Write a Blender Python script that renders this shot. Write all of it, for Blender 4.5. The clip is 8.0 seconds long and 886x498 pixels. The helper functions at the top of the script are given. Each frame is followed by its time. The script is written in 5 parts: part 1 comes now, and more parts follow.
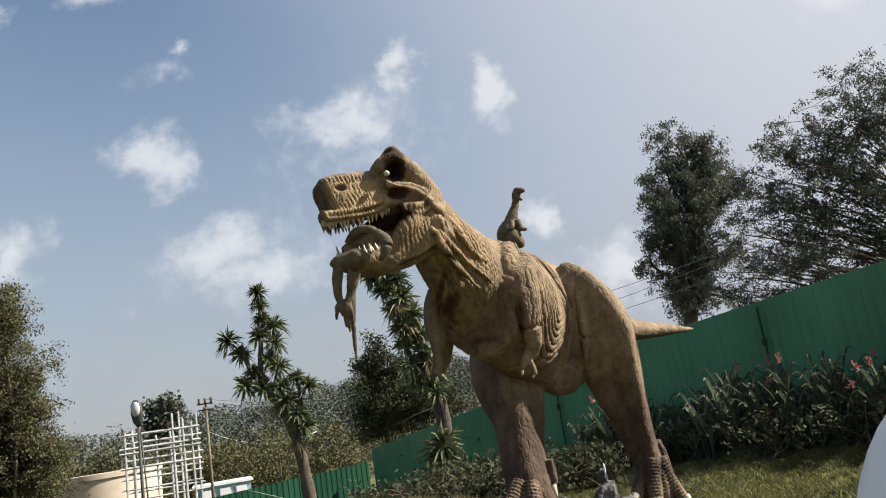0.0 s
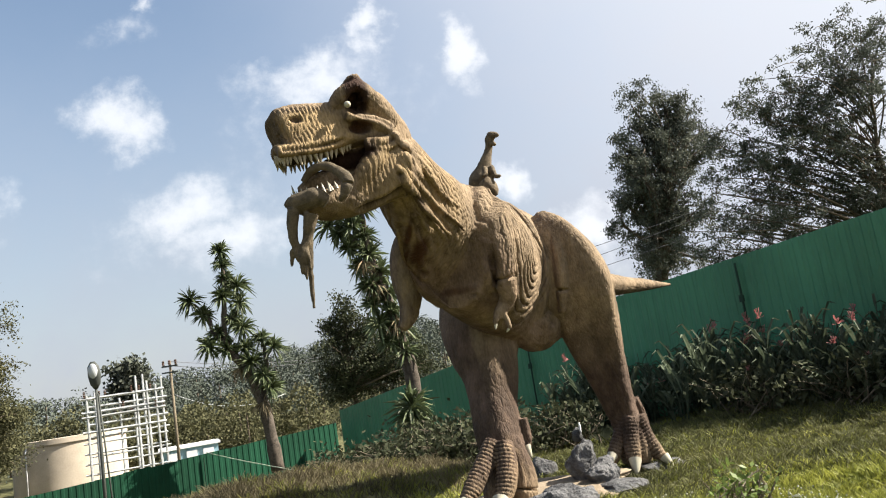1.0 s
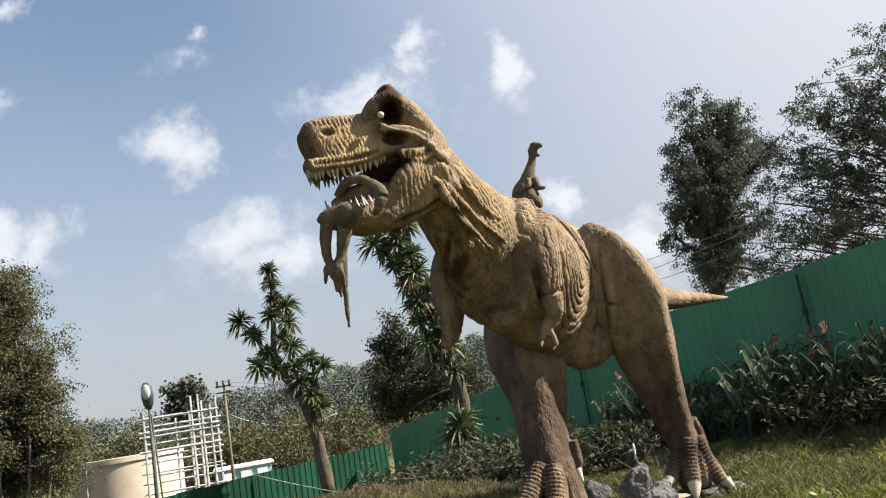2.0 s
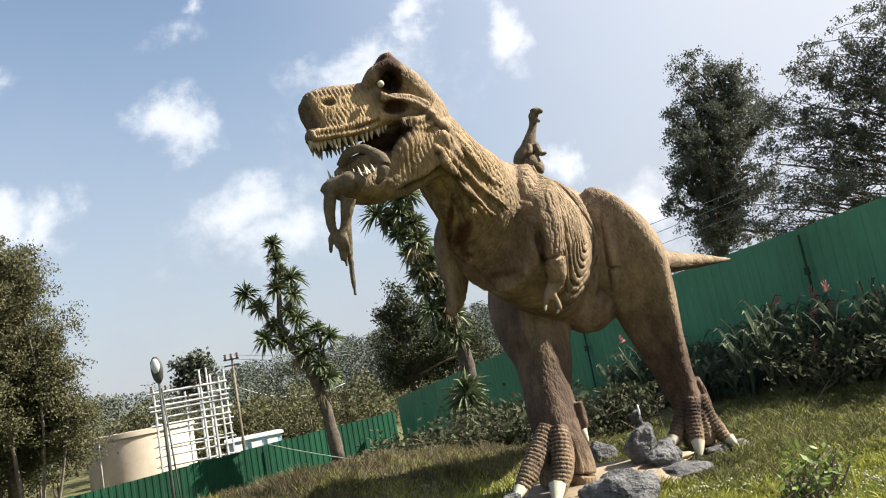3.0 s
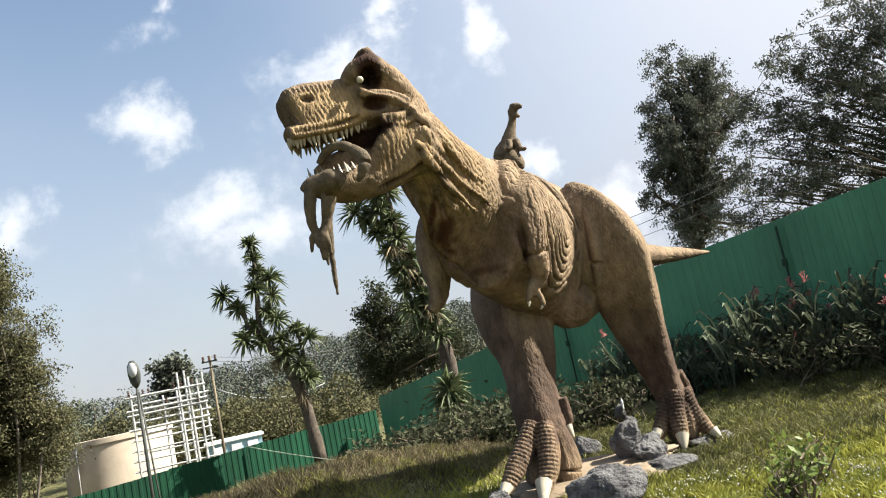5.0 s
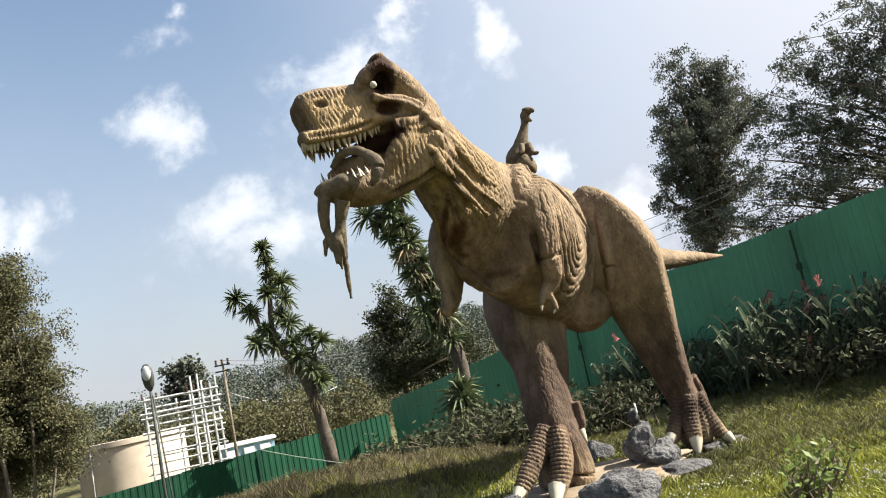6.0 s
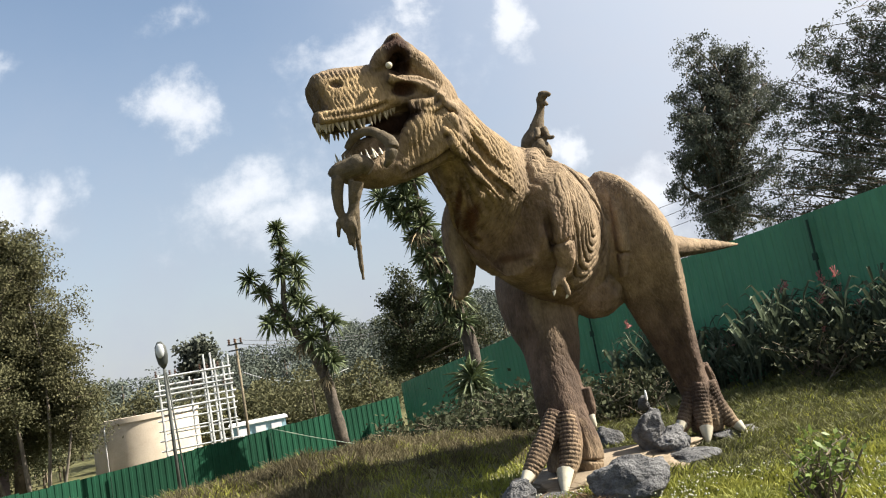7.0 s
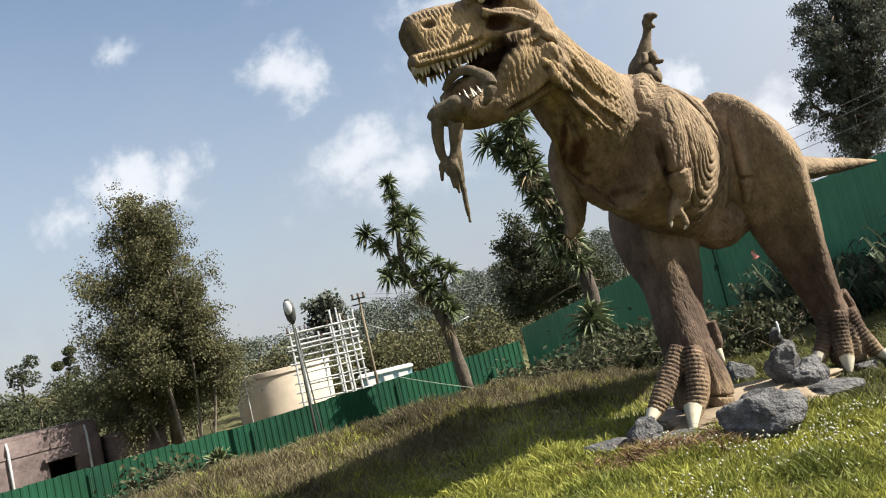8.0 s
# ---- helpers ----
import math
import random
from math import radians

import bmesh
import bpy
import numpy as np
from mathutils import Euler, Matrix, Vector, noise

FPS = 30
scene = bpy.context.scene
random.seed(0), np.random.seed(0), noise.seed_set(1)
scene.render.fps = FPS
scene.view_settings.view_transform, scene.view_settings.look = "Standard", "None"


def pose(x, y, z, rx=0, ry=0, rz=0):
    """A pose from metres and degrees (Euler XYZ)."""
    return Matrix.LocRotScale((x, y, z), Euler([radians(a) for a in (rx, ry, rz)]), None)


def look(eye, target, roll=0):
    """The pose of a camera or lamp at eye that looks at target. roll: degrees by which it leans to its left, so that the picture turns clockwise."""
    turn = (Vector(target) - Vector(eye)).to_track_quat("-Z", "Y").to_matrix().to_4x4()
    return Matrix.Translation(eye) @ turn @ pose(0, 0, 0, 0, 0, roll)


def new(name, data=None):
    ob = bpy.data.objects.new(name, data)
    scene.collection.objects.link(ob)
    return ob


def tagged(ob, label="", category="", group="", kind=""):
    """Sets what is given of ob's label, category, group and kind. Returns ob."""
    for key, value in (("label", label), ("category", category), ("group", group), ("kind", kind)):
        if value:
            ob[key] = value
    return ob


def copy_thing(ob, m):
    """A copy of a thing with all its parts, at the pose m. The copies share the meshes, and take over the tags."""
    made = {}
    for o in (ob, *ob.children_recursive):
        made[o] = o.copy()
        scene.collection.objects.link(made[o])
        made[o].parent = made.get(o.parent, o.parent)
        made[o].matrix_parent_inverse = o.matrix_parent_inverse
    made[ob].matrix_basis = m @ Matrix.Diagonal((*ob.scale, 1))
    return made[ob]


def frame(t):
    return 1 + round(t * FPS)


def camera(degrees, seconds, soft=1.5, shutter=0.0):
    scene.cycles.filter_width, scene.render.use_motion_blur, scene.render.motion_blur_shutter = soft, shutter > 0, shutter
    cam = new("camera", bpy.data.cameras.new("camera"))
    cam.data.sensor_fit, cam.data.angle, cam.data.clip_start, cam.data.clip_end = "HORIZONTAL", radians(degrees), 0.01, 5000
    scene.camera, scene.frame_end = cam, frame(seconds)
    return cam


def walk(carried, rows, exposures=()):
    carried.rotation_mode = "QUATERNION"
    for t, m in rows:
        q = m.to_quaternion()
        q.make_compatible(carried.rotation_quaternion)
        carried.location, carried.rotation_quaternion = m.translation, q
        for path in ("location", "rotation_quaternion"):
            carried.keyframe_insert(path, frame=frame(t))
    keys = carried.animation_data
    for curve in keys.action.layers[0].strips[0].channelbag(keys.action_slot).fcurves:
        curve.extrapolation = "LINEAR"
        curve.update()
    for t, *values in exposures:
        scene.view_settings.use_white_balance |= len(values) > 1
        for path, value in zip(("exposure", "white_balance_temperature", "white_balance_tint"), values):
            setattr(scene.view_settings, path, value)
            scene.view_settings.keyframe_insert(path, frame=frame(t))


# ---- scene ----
cam = camera(60.4, 8.0, 1.1)
PATH = [
    (0, (-0.005, -1.035, 1.719), (0.058, 0.919, 2.142), -8.9),
    (0.2, (0.051, -0.856, 1.711), (0.106, 1.119, 2.022), -10.2),
    (0.3, (0.057, -0.807, 1.698), (0.113, 1.168, 2.009), -9.4),
    (0.5, (0.001, -0.651, 1.67), (0.107, 1.307, 2.062), -6.8),
    (0.8, (0.018, -0.475, 1.667), (0.255, 1.479, 2.022), -8.6),
    (1, (0.013, -0.334, 1.658), (0.139, 1.636, 1.976), -9.1),
    (1.2, (0.054, -0.257, 1.671), (0.07, 1.704, 2.065), -10.4),
    (1.5, (0.074, -0.243, 1.645), (0.055, 1.662, 2.253), -7.8),
    (1.7, (0.111, -0.071, 1.683), (0.181, 1.847, 2.249), -9.0),
    (2, (0.12, -0.03, 1.667), (0.122, 1.933, 2.051), -9.5),
    (3.5, (0.1, -0.121, 1.631), (0.098, 1.857, 1.931), -11.3),
    (4, (0.078, -0.019, 1.648), (0.106, 1.96, 1.936), -11.8),
    (4.5, (0.07, -0.014, 1.646), (0.111, 1.965, 1.93), -11.8),
    (5, (0.07, -0.021, 1.651), (0.106, 1.957, 1.941), -11.9),
    (6.5, (0.055, -0.043, 1.653), (0.055, 1.933, 1.962), -11.7),
    (7, (0.06, -0.025, 1.644), (0.026, 1.956, 1.916), -10.6),
    (7.2, (0.07, -0.037, 1.639), (-0.147, 1.942, 1.83), -10.7),
    (7.3, (0.087, -0.065, 1.625), (-0.193, 1.908, 1.797), -10.7),
    (7.5, (0.103, 0.026, 1.615), (-0.231, 1.993, 1.766), -11.3),
    (7.8, (0.099, 0.002, 1.54), (-0.289, 1.957, 1.707), -13.7),
    (8, (0.097, 0.098, 1.589), (-0.258, 2.056, 1.79), -13.3),
]
walk(cam, [(t, look(eye, target, roll)) for t, eye, target, roll in PATH],
     ((0, 1.28), (0.3, 1.68), (1.0, 1.68), (1.5, 1.70), (2.0, 1.53), (2.2, 1.58), (3.3, 1.73), (4.5, 1.78), (5.2, 1.78), (6.5, 1.73), (7.0, 1.66), (7.5, 1.56), (8.0, 1.55)))

# ---- world, sun, exposure ----
SUN_AZ, SUN_EL = radians(0), radians(41)      # azimuth from +x towards +y
sun_way = Vector((math.cos(SUN_AZ) * math.cos(SUN_EL), math.sin(SUN_AZ) * math.cos(SUN_EL), math.sin(SUN_EL)))
sun = new("sun", bpy.data.lights.new("sun", "SUN"))
sun.data.energy, sun.data.angle, sun.data.color = 5.0, radians(0.6), (1.0, 0.93, 0.80)
sun.matrix_world = look(sun_way * 50, (0, 0, 0))

# cloud heaps: u = x / y and w = z / y of the direction, half width, half height, thickness
CLOUDS = ((-0.347, 0.400, 0.067, 0.052, 1.0), (-0.074, 0.429, 0.111, 0.045, 0.8), (0.007, 0.480, 0.033, 0.045, 0.9), (0.134, 0.436, 0.045, 0.052, 1.1), (-0.267, 0.267, 0.082, 0.056, 0.8), (-0.205, 0.222, 0.111, 0.059, 0.7), (0.163, 0.245, 0.037, 0.037, 1.0), (0.269, 0.163, 0.067, 0.045, 0.9), (-0.627, 0.319, 0.082, 0.056, 1.1), (-0.725, 0.284, 0.082, 0.045, 0.55), (-0.568, 0.647, 0.045, 0.026, 0.7), (-0.411, 0.671, 0.067, 0.041, 0.8), (-0.298, 0.562, 0.022, 0.022, 0.6), (-0.598, 0.521, 0.045, 0.030, 0.5), (0.645, 0.529, 0.059, 0.089, 0.8), (-0.327, 0.537, 0.067, 0.030, 0.4), (-0.225, 0.242, 0.193, 0.097, 0.42), (-0.061, 0.377, 0.171, 0.082, 0.36), (-0.538, 0.300, 0.052, 0.059, 0.8), (0.232, 0.139, 0.141, 0.059, 0.5))


def build_world():
    w = bpy.data.worlds.new("sky")
    scene.world = w
    w.use_nodes = True
    nt = w.node_tree
    nt.nodes.clear()
    N = lambda kind, **kw: _node(nt, kind, **kw)
    L = nt.links.new
    sky = N("ShaderNodeTexSky")
    sky.sky_type, sky.sun_disc, sky.sun_elevation, sky.sun_rotation = "NISHITA", False, SUN_EL, radians(90) - SUN_AZ
    sky.air_density, sky.dust_density, sky.ozone_density = 1.3, 1.2, 1.1
    tc = N("ShaderNodeTexCoord")
    sep = N("ShaderNodeSeparateXYZ")
    L(tc.outputs["Generated"], sep.inputs[0])
    yy = _math(nt, "MAXIMUM", sep.outputs["Y"], 0.02)
    u, v = _math(nt, "DIVIDE", sep.outputs["X"], yy), _math(nt, "DIVIDE", sep.outputs["Z"], yy)
    flat = N("ShaderNodeCombineXYZ")
    L(u, flat.inputs[0]); L(v, flat.inputs[1])
    big = _noise(nt, flat.outputs[0], 8.0, 9.0, 0.62)
    fine = _noise(nt, flat.outputs[0], 34.0, 6.0, 0.6)
    warp = N("ShaderNodeVectorMath", operation="MULTIPLY_ADD")
    sub = N("ShaderNodeVectorMath", operation="SUBTRACT")
    L(big.outputs["Color"], sub.inputs[0]); sub.inputs[1].default_value = (0.5, 0.5, 0.5)
    L(sub.outputs[0], warp.inputs[0]); warp.inputs[1].default_value = (0.17, 0.15, 0); L(flat.outputs[0], warp.inputs[2])
    total = None
    for cu, cw, a, b, k in CLOUDS:
        off = N("ShaderNodeVectorMath", operation="SUBTRACT")
        L(warp.outputs[0], off.inputs[0]); off.inputs[1].default_value = (cu, cw, 0)
        sc = N("ShaderNodeVectorMath", operation="MULTIPLY")
        L(off.outputs[0], sc.inputs[0]); sc.inputs[1].default_value = (1 / a, 1 / b, 0)
        ln = N("ShaderNodeVectorMath", operation="LENGTH")
        L(sc.outputs[0], ln.inputs[0])
        m = _math(nt, "MULTIPLY", _math(nt, "MAXIMUM", _math(nt, "SUBTRACT", 1.25, ln.outputs["Value"]), 0.0), k)
        total = m if total is None else _math(nt, "MAXIMUM", total, m)
    ragged = _math(nt, "ADD", total, _math(nt, "MULTIPLY", _math(nt, "SUBTRACT", fine.outputs["Fac"], 0.5), 0.9))
    ragged = _math(nt, "MULTIPLY", ragged, _math(nt, "MINIMUM", _math(nt, "MULTIPLY", total, 6.0), 1.0))
    mr = N("ShaderNodeMapRange", interpolation_type="SMOOTHERSTEP")
    L(ragged, mr.inputs["Value"]); mr.inputs["From Min"].default_value = 0.02; mr.inputs["From Max"].default_value = 1.12; mr.inputs["To Max"].default_value = 0.8
    # thin veil that thickens towards the horizon and towards the sun
    veil = N("ShaderNodeMapRange", interpolation_type="SMOOTHSTEP")
    L(sep.outputs["Z"], veil.inputs["Value"])
    veil.inputs["From Min"].default_value, veil.inputs["From Max"].default_value = 0.62, -0.02
    veil.inputs["To Max"].default_value = 0.90
    glow = N("ShaderNodeVectorMath", operation="DOT_PRODUCT")
    L(tc.outputs["Generated"], glow.inputs[0]); glow.inputs[1].default_value = sun_way
    near = N("ShaderNodeMapRange", interpolation_type="SMOOTHSTEP")
    L(glow.outputs["Value"], near.inputs["Value"])
    near.inputs["From Min"].default_value, near.inputs["From Max"].default_value, near.inputs["To Max"].default_value = 0.05, 1.0, 1.25
    wisp = _math(nt, "MULTIPLY", _math(nt, "ADD", veil.outputs[0], near.outputs[0]), _math(nt, "MULTIPLY_ADD", big.outputs["Fac"], 0.7, 0.55))
    wisp = _math(nt, "MINIMUM", wisp, 0.95)
    bs = N("ShaderNodeBackground"); bs.inputs["Strength"].default_value = SKY
    tint = N("ShaderNodeMix", data_type="RGBA", blend_type="MULTIPLY")
    tint.inputs[0].default_value = 1.0; tint.inputs[7].default_value = (1.0, 1.0, 1.0, 1)
    L(sky.outputs[0], tint.inputs[6]); L(tint.outputs[2], bs.inputs["Color"])
    bv = N("ShaderNodeBackground"); bv.inputs["Color"].default_value = (0.725, 0.785, 0.920, 1); bv.inputs["Strength"].default_value = VEIL
    bc = N("ShaderNodeBackground"); bc.inputs["Color"].default_value = (0.90, 0.92, 0.96, 1); bc.inputs["Strength"].default_value = CLOUD
    # pale haze that brightens towards the sun
    bg = N("ShaderNodeBackground"); bg.inputs["Color"].default_value = (0.84, 0.87, 0.94, 1); bg.inputs["Strength"].default_value = 0.36
    haze = N("ShaderNodeMapRange", interpolation_type="SMOOTHSTEP")
    L(glow.outputs["Value"], haze.inputs["Value"])
    haze.inputs["From Min"].default_value, haze.inputs["From Max"].default_value, haze.inputs["To Max"].default_value = 0.12, 0.85, 0.95
    m0, m1, m2 = N("ShaderNodeMixShader"), N("ShaderNodeMixShader"), N("ShaderNodeMixShader")
    L(wisp, m1.inputs[0]); L(bs.outputs[0], m1.inputs[1]); L(bv.outputs[0], m1.inputs[2])
    L(haze.outputs[0], m0.inputs[0]); L(m1.outputs[0], m0.inputs[1]); L(bg.outputs[0], m0.inputs[2])
    L(mr.outputs[0], m2.inputs[0]); L(m0.outputs[0], m2.inputs[1]); L(bc.outputs[0], m2.inputs[2])
    out = N("ShaderNodeOutputWorld")
    L(m2.outputs[0], out.inputs["Surface"])


def _node(nt, kind, operation="", interpolation_type="", data_type="", blend_type=""):
    n = nt.nodes.new(kind)
    if operation:
        n.operation = operation
    if interpolation_type:
        n.interpolation_type = interpolation_type
    if data_type:
        n.data_type = data_type
    if blend_type:
        n.blend_type = blend_type
    return n


def _math(nt, op, a, b=0.0, c=0.0):
    n = nt.nodes.new("ShaderNodeMath")
    n.operation = op
    for i, val in enumerate((a, b, c)):
        if isinstance(val, (int, float)):
            n.inputs[i].default_value = val
        else:
            nt.links.new(val, n.inputs[i])
    return n.outputs[0]


def _noise(nt, vec, scale, detail=4.0, rough=0.55):
    n = nt.nodes.new("ShaderNodeTexNoise")
    n.inputs["Scale"].default_value, n.inputs["Detail"].default_value, n.inputs["Roughness"].default_value = scale, detail, rough
    if vec is not None:
        nt.links.new(vec, n.inputs["Vector"])
    return n


SKY, VEIL, CLOUD = 0.052, 0.238, 0.38
build_world()

# ---- materials ----
def mat(name, dark, light, scale=3.0, rough=0.8, bump=0.02, fine=40.0, metal=0.0, spec=0.3, vary=0.0, islands=0.0, translucent=0.0, attr="", streak=(1, 1, 1), stain=0.25, crease=0.0):
    """A rough-surfaced paint, stone, bark or leaf: two colours mixed by noise at two sizes, with stains and fine relief.
    vary: change from object to object; islands: change from piece to piece of a mesh; crease: furrows per metre."""
    m = bpy.data.materials.new(name)
    m.use_nodes = True
    nt = m.node_tree
    L = nt.links.new
    bsdf, out = nt.nodes["Principled BSDF"], nt.nodes["Material Output"]
    geo = nt.nodes.new("ShaderNodeNewGeometry")
    mp = nt.nodes.new("ShaderNodeMapping")
    L(geo.outputs["Position"], mp.inputs["Vector"])
    mp.inputs["Scale"].default_value = streak
    a, b = _noise(nt, mp.outputs[0], scale, 5.0, 0.6), _noise(nt, mp.outputs[0], fine, 4.0, 0.6)
    f = _math(nt, "ADD", _math(nt, "MULTIPLY", a.outputs["Fac"], 0.65), _math(nt, "MULTIPLY", b.outputs["Fac"], 0.35))
    mr = nt.nodes.new("ShaderNodeMapRange")
    L(f, mr.inputs["Value"]); mr.inputs["From Min"].default_value, mr.inputs["From Max"].default_value = 0.34, 0.66
    mix = nt.nodes.new("ShaderNodeMix"); mix.data_type = "RGBA"
    L(mr.outputs[0], mix.inputs[0])
    mix.inputs[6].default_value, mix.inputs[7].default_value = (*dark, 1), (*light, 1)
    col = mix.outputs[2]
    if attr:
        at = nt.nodes.new("ShaderNodeAttribute"); at.attribute_name = attr
        mu = nt.nodes.new("ShaderNodeMix"); mu.data_type, mu.blend_type = "RGBA", "MULTIPLY"
        mu.inputs[0].default_value = 1.0
        L(col, mu.inputs[6]); L(at.outputs["Color"], mu.inputs[7])
        col = mu.outputs[2]
    gain = None
    if vary:
        oi = nt.nodes.new("ShaderNodeObjectInfo")
        gain = _math(nt, "MULTIPLY_ADD", oi.outputs["Random"], 2 * vary, 1 - vary)
    if islands:
        g2 = _math(nt, "MULTIPLY_ADD", geo.outputs["Random Per Island"], 2 * islands, 1 - islands)
        gain = g2 if gain is None else _math(nt, "MULTIPLY", gain, g2)
    if stain:
        s = _noise(nt, geo.outputs["Position"], scale * 0.31, 6.0, 0.7)
        sr = nt.nodes.new("ShaderNodeMapRange")
        L(s.outputs["Fac"], sr.inputs["Value"])
        sr.inputs["From Min"].default_value, sr.inputs["From Max"].default_value, sr.inputs["To Min"].default_value = 0.38, 0.56, 1 - stain
        gain = sr.outputs[0] if gain is None else _math(nt, "MULTIPLY", gain, sr.outputs[0])
    if gain is not None:
        vm = nt.nodes.new("ShaderNodeVectorMath"); vm.operation = "SCALE"
        L(col, vm.inputs[0]); L(gain, vm.inputs["Scale"])
        col = vm.outputs[0]
    L(col, bsdf.inputs["Base Color"])
    L(_math(nt, "MULTIPLY_ADD", b.outputs["Fac"], 0.2, rough - 0.1), bsdf.inputs["Roughness"])
    bsdf.inputs["Metallic"].default_value = metal
    bsdf.inputs["Specular IOR Level"].default_value = spec
    if bump:
        h = _math(nt, "ADD", _math(nt, "MULTIPLY", a.outputs["Fac"], 0.6), _math(nt, "MULTIPLY", b.outputs["Fac"], 0.4))
        if crease:
            # wavering folds of skin: thin furrows where a stretched noise crosses its middle, at two sizes
            for size, depth in ((crease, 0.32), (crease * 2.2, 0.22)):
                w = _noise(nt, mp.outputs[0], size, 2.0, 0.5)
                gap = _math(nt, "ABSOLUTE", _math(nt, "SUBTRACT", w.outputs["Fac"], 0.5))
                h = _math(nt, "ADD", h, _math(nt, "MULTIPLY", _math(nt, "MINIMUM", _math(nt, "MULTIPLY", gap, 9.0), 1.0), depth))
        bp = nt.nodes.new("ShaderNodeBump")
        bp.inputs["Distance"].default_value = bump
        bp.inputs["Strength"].default_value = 0.9
        L(h, bp.inputs["Height"]); L(bp.outputs[0], bsdf.inputs["Normal"])
    if translucent:
        tr = nt.nodes.new("ShaderNodeBsdfTranslucent")
        ms = nt.nodes.new("ShaderNodeMixShader"); ms.inputs[0].default_value = translucent
        L(col, tr.inputs["Color"]); L(bsdf.outputs[0], ms.inputs[1]); L(tr.outputs[0], ms.inputs[2])
        L(ms.outputs[0], out.inputs["Surface"])
    return m


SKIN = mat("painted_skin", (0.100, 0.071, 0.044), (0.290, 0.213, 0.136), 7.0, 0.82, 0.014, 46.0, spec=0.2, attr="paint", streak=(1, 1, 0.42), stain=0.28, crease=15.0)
TOOTH = mat("ivory_paint", (0.26, 0.21, 0.14), (0.46, 0.40, 0.30), 9.0, 0.5, 0.004, 60.0, stain=0.2)
CLAW = mat("claw_paint", (0.048, 0.036, 0.024), (0.100, 0.078, 0.054), 9.0, 0.5, 0.004, 60.0, stain=0.2)
EYE = mat("eye_paint", (0.36, 0.33, 0.25), (0.50, 0.47, 0.38), 9.0, 0.3, 0.0, stain=0.1)
RIDER = mat("rider_skin", (0.06, 0.045, 0.028), (0.17, 0.125, 0.075), 14.0, 0.8, 0.012, 70.0, stain=0.25)
PREY = mat("prey_skin", (0.050, 0.040, 0.026), (0.15, 0.115, 0.072), 16.0, 0.8, 0.012, 80.0, stain=0.25)
ROCK = mat("grey_rock", (0.036, 0.038, 0.043), (0.165, 0.162, 0.165), 5.0, 0.85, 0.12, 26.0, vary=0.12, stain=0.35)
SLAB = mat("sandy_concrete", (0.16, 0.122, 0.084), (0.29, 0.235, 0.17), 2.0, 0.9, 0.015, 45.0, stain=0.3)
SOIL = mat("lawn_soil", (0.06, 0.06, 0.024), (0.13, 0.125, 0.050), 2.2, 0.95, 0.05, 26.0, stain=0.35)
GRASS = mat("lawn_blades", (0.085, 0.108, 0.020), (0.350, 0.350, 0.072), 1.3, 0.7, 0.0, 7.0, islands=0.35, translucent=0.35, stain=0.25)
DRY = mat("dry_blades", (0.068, 0.058, 0.030), (0.185, 0.156, 0.090), 1.4, 0.8, 0.0, 6.0, islands=0.4, translucent=0.3, stain=0.4)
# grass with the shade before the high fence put into its colour
SHADEGRASS = mat("shade_toned_blades", (0.060, 0.066, 0.024), (0.150, 0.148, 0.060), 1.1, 0.75, 0.0, 7.0, islands=0.4, translucent=0.25, stain=0.35)
DEAD = mat("dead_grass", (0.12, 0.075, 0.04), (0.26, 0.17, 0.10), 2.0, 0.9, 0.0, 9.0, islands=0.4, translucent=0.15)
CLOVER = mat("clover_white", (0.26, 0.27, 0.20), (0.40, 0.40, 0.33), 9.0, 0.8, 0.0, islands=0.1, stain=0)
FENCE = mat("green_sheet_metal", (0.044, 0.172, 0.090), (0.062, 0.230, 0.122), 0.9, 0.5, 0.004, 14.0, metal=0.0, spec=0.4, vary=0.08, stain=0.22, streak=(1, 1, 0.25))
# the same green darkened in its colour to offset sunlight on the low fence
FENCE_DIMMED = mat("dimmed_green_sheet", (0.006, 0.038, 0.021), (0.010, 0.057, 0.031), 0.9, 0.75, 0.004, 14.0, spec=0.12, vary=0.12, stain=0.35, streak=(1, 1, 0.25))
STEEL = mat("galvanised_steel", (0.36, 0.37, 0.38), (0.58, 0.59, 0.60), 3.0, 0.5, 0.003, 30.0, metal=0.25, stain=0.3)
DARKSTEEL = mat("dark_steel", (0.03, 0.035, 0.03), (0.07, 0.075, 0.07), 3.0, 0.6, 0.003, 30.0, stain=0.2)
GREENPOST = mat("green_post", (0.005, 0.025, 0.015), (0.012, 0.045, 0.026), 3.0, 0.6, 0.003, 30.0)
PORCELAIN = mat("brown_insulator", (0.05, 0.03, 0.02), (0.10, 0.06, 0.045), 5.0, 0.3, 0.0)
LENS = mat("lamp_glass", (0.35, 0.37, 0.38), (0.50, 0.52, 0.53), 6.0, 0.15, 0.0, spec=0.6, stain=0.1)
TANK = mat("cream_render", (0.42, 0.35, 0.28), (0.56, 0.48, 0.39), 0.7, 0.85, 0.01, 12.0, stain=0.15)
PLASTER = mat("weathered_plaster", (0.065, 0.050, 0.050), (0.185, 0.143, 0.138), 0.9, 0.9, 0.02, 10.0, stain=0.45)
BLUE = mat("pale_blue_wall", (0.20, 0.34, 0.42), (0.30, 0.46, 0.54), 0.9, 0.8, 0.01, 10.0)
WHITE = mat("white_paint", (0.70, 0.71, 0.74), (0.82, 0.82, 0.84), 1.2, 0.45, 0.004, 20.0, stain=0.08)
BARK = mat("tree_bark", (0.045, 0.035, 0.026), (0.15, 0.12, 0.09), 5.0, 0.95, 0.03, 30.0, streak=(1, 1, 0.3))
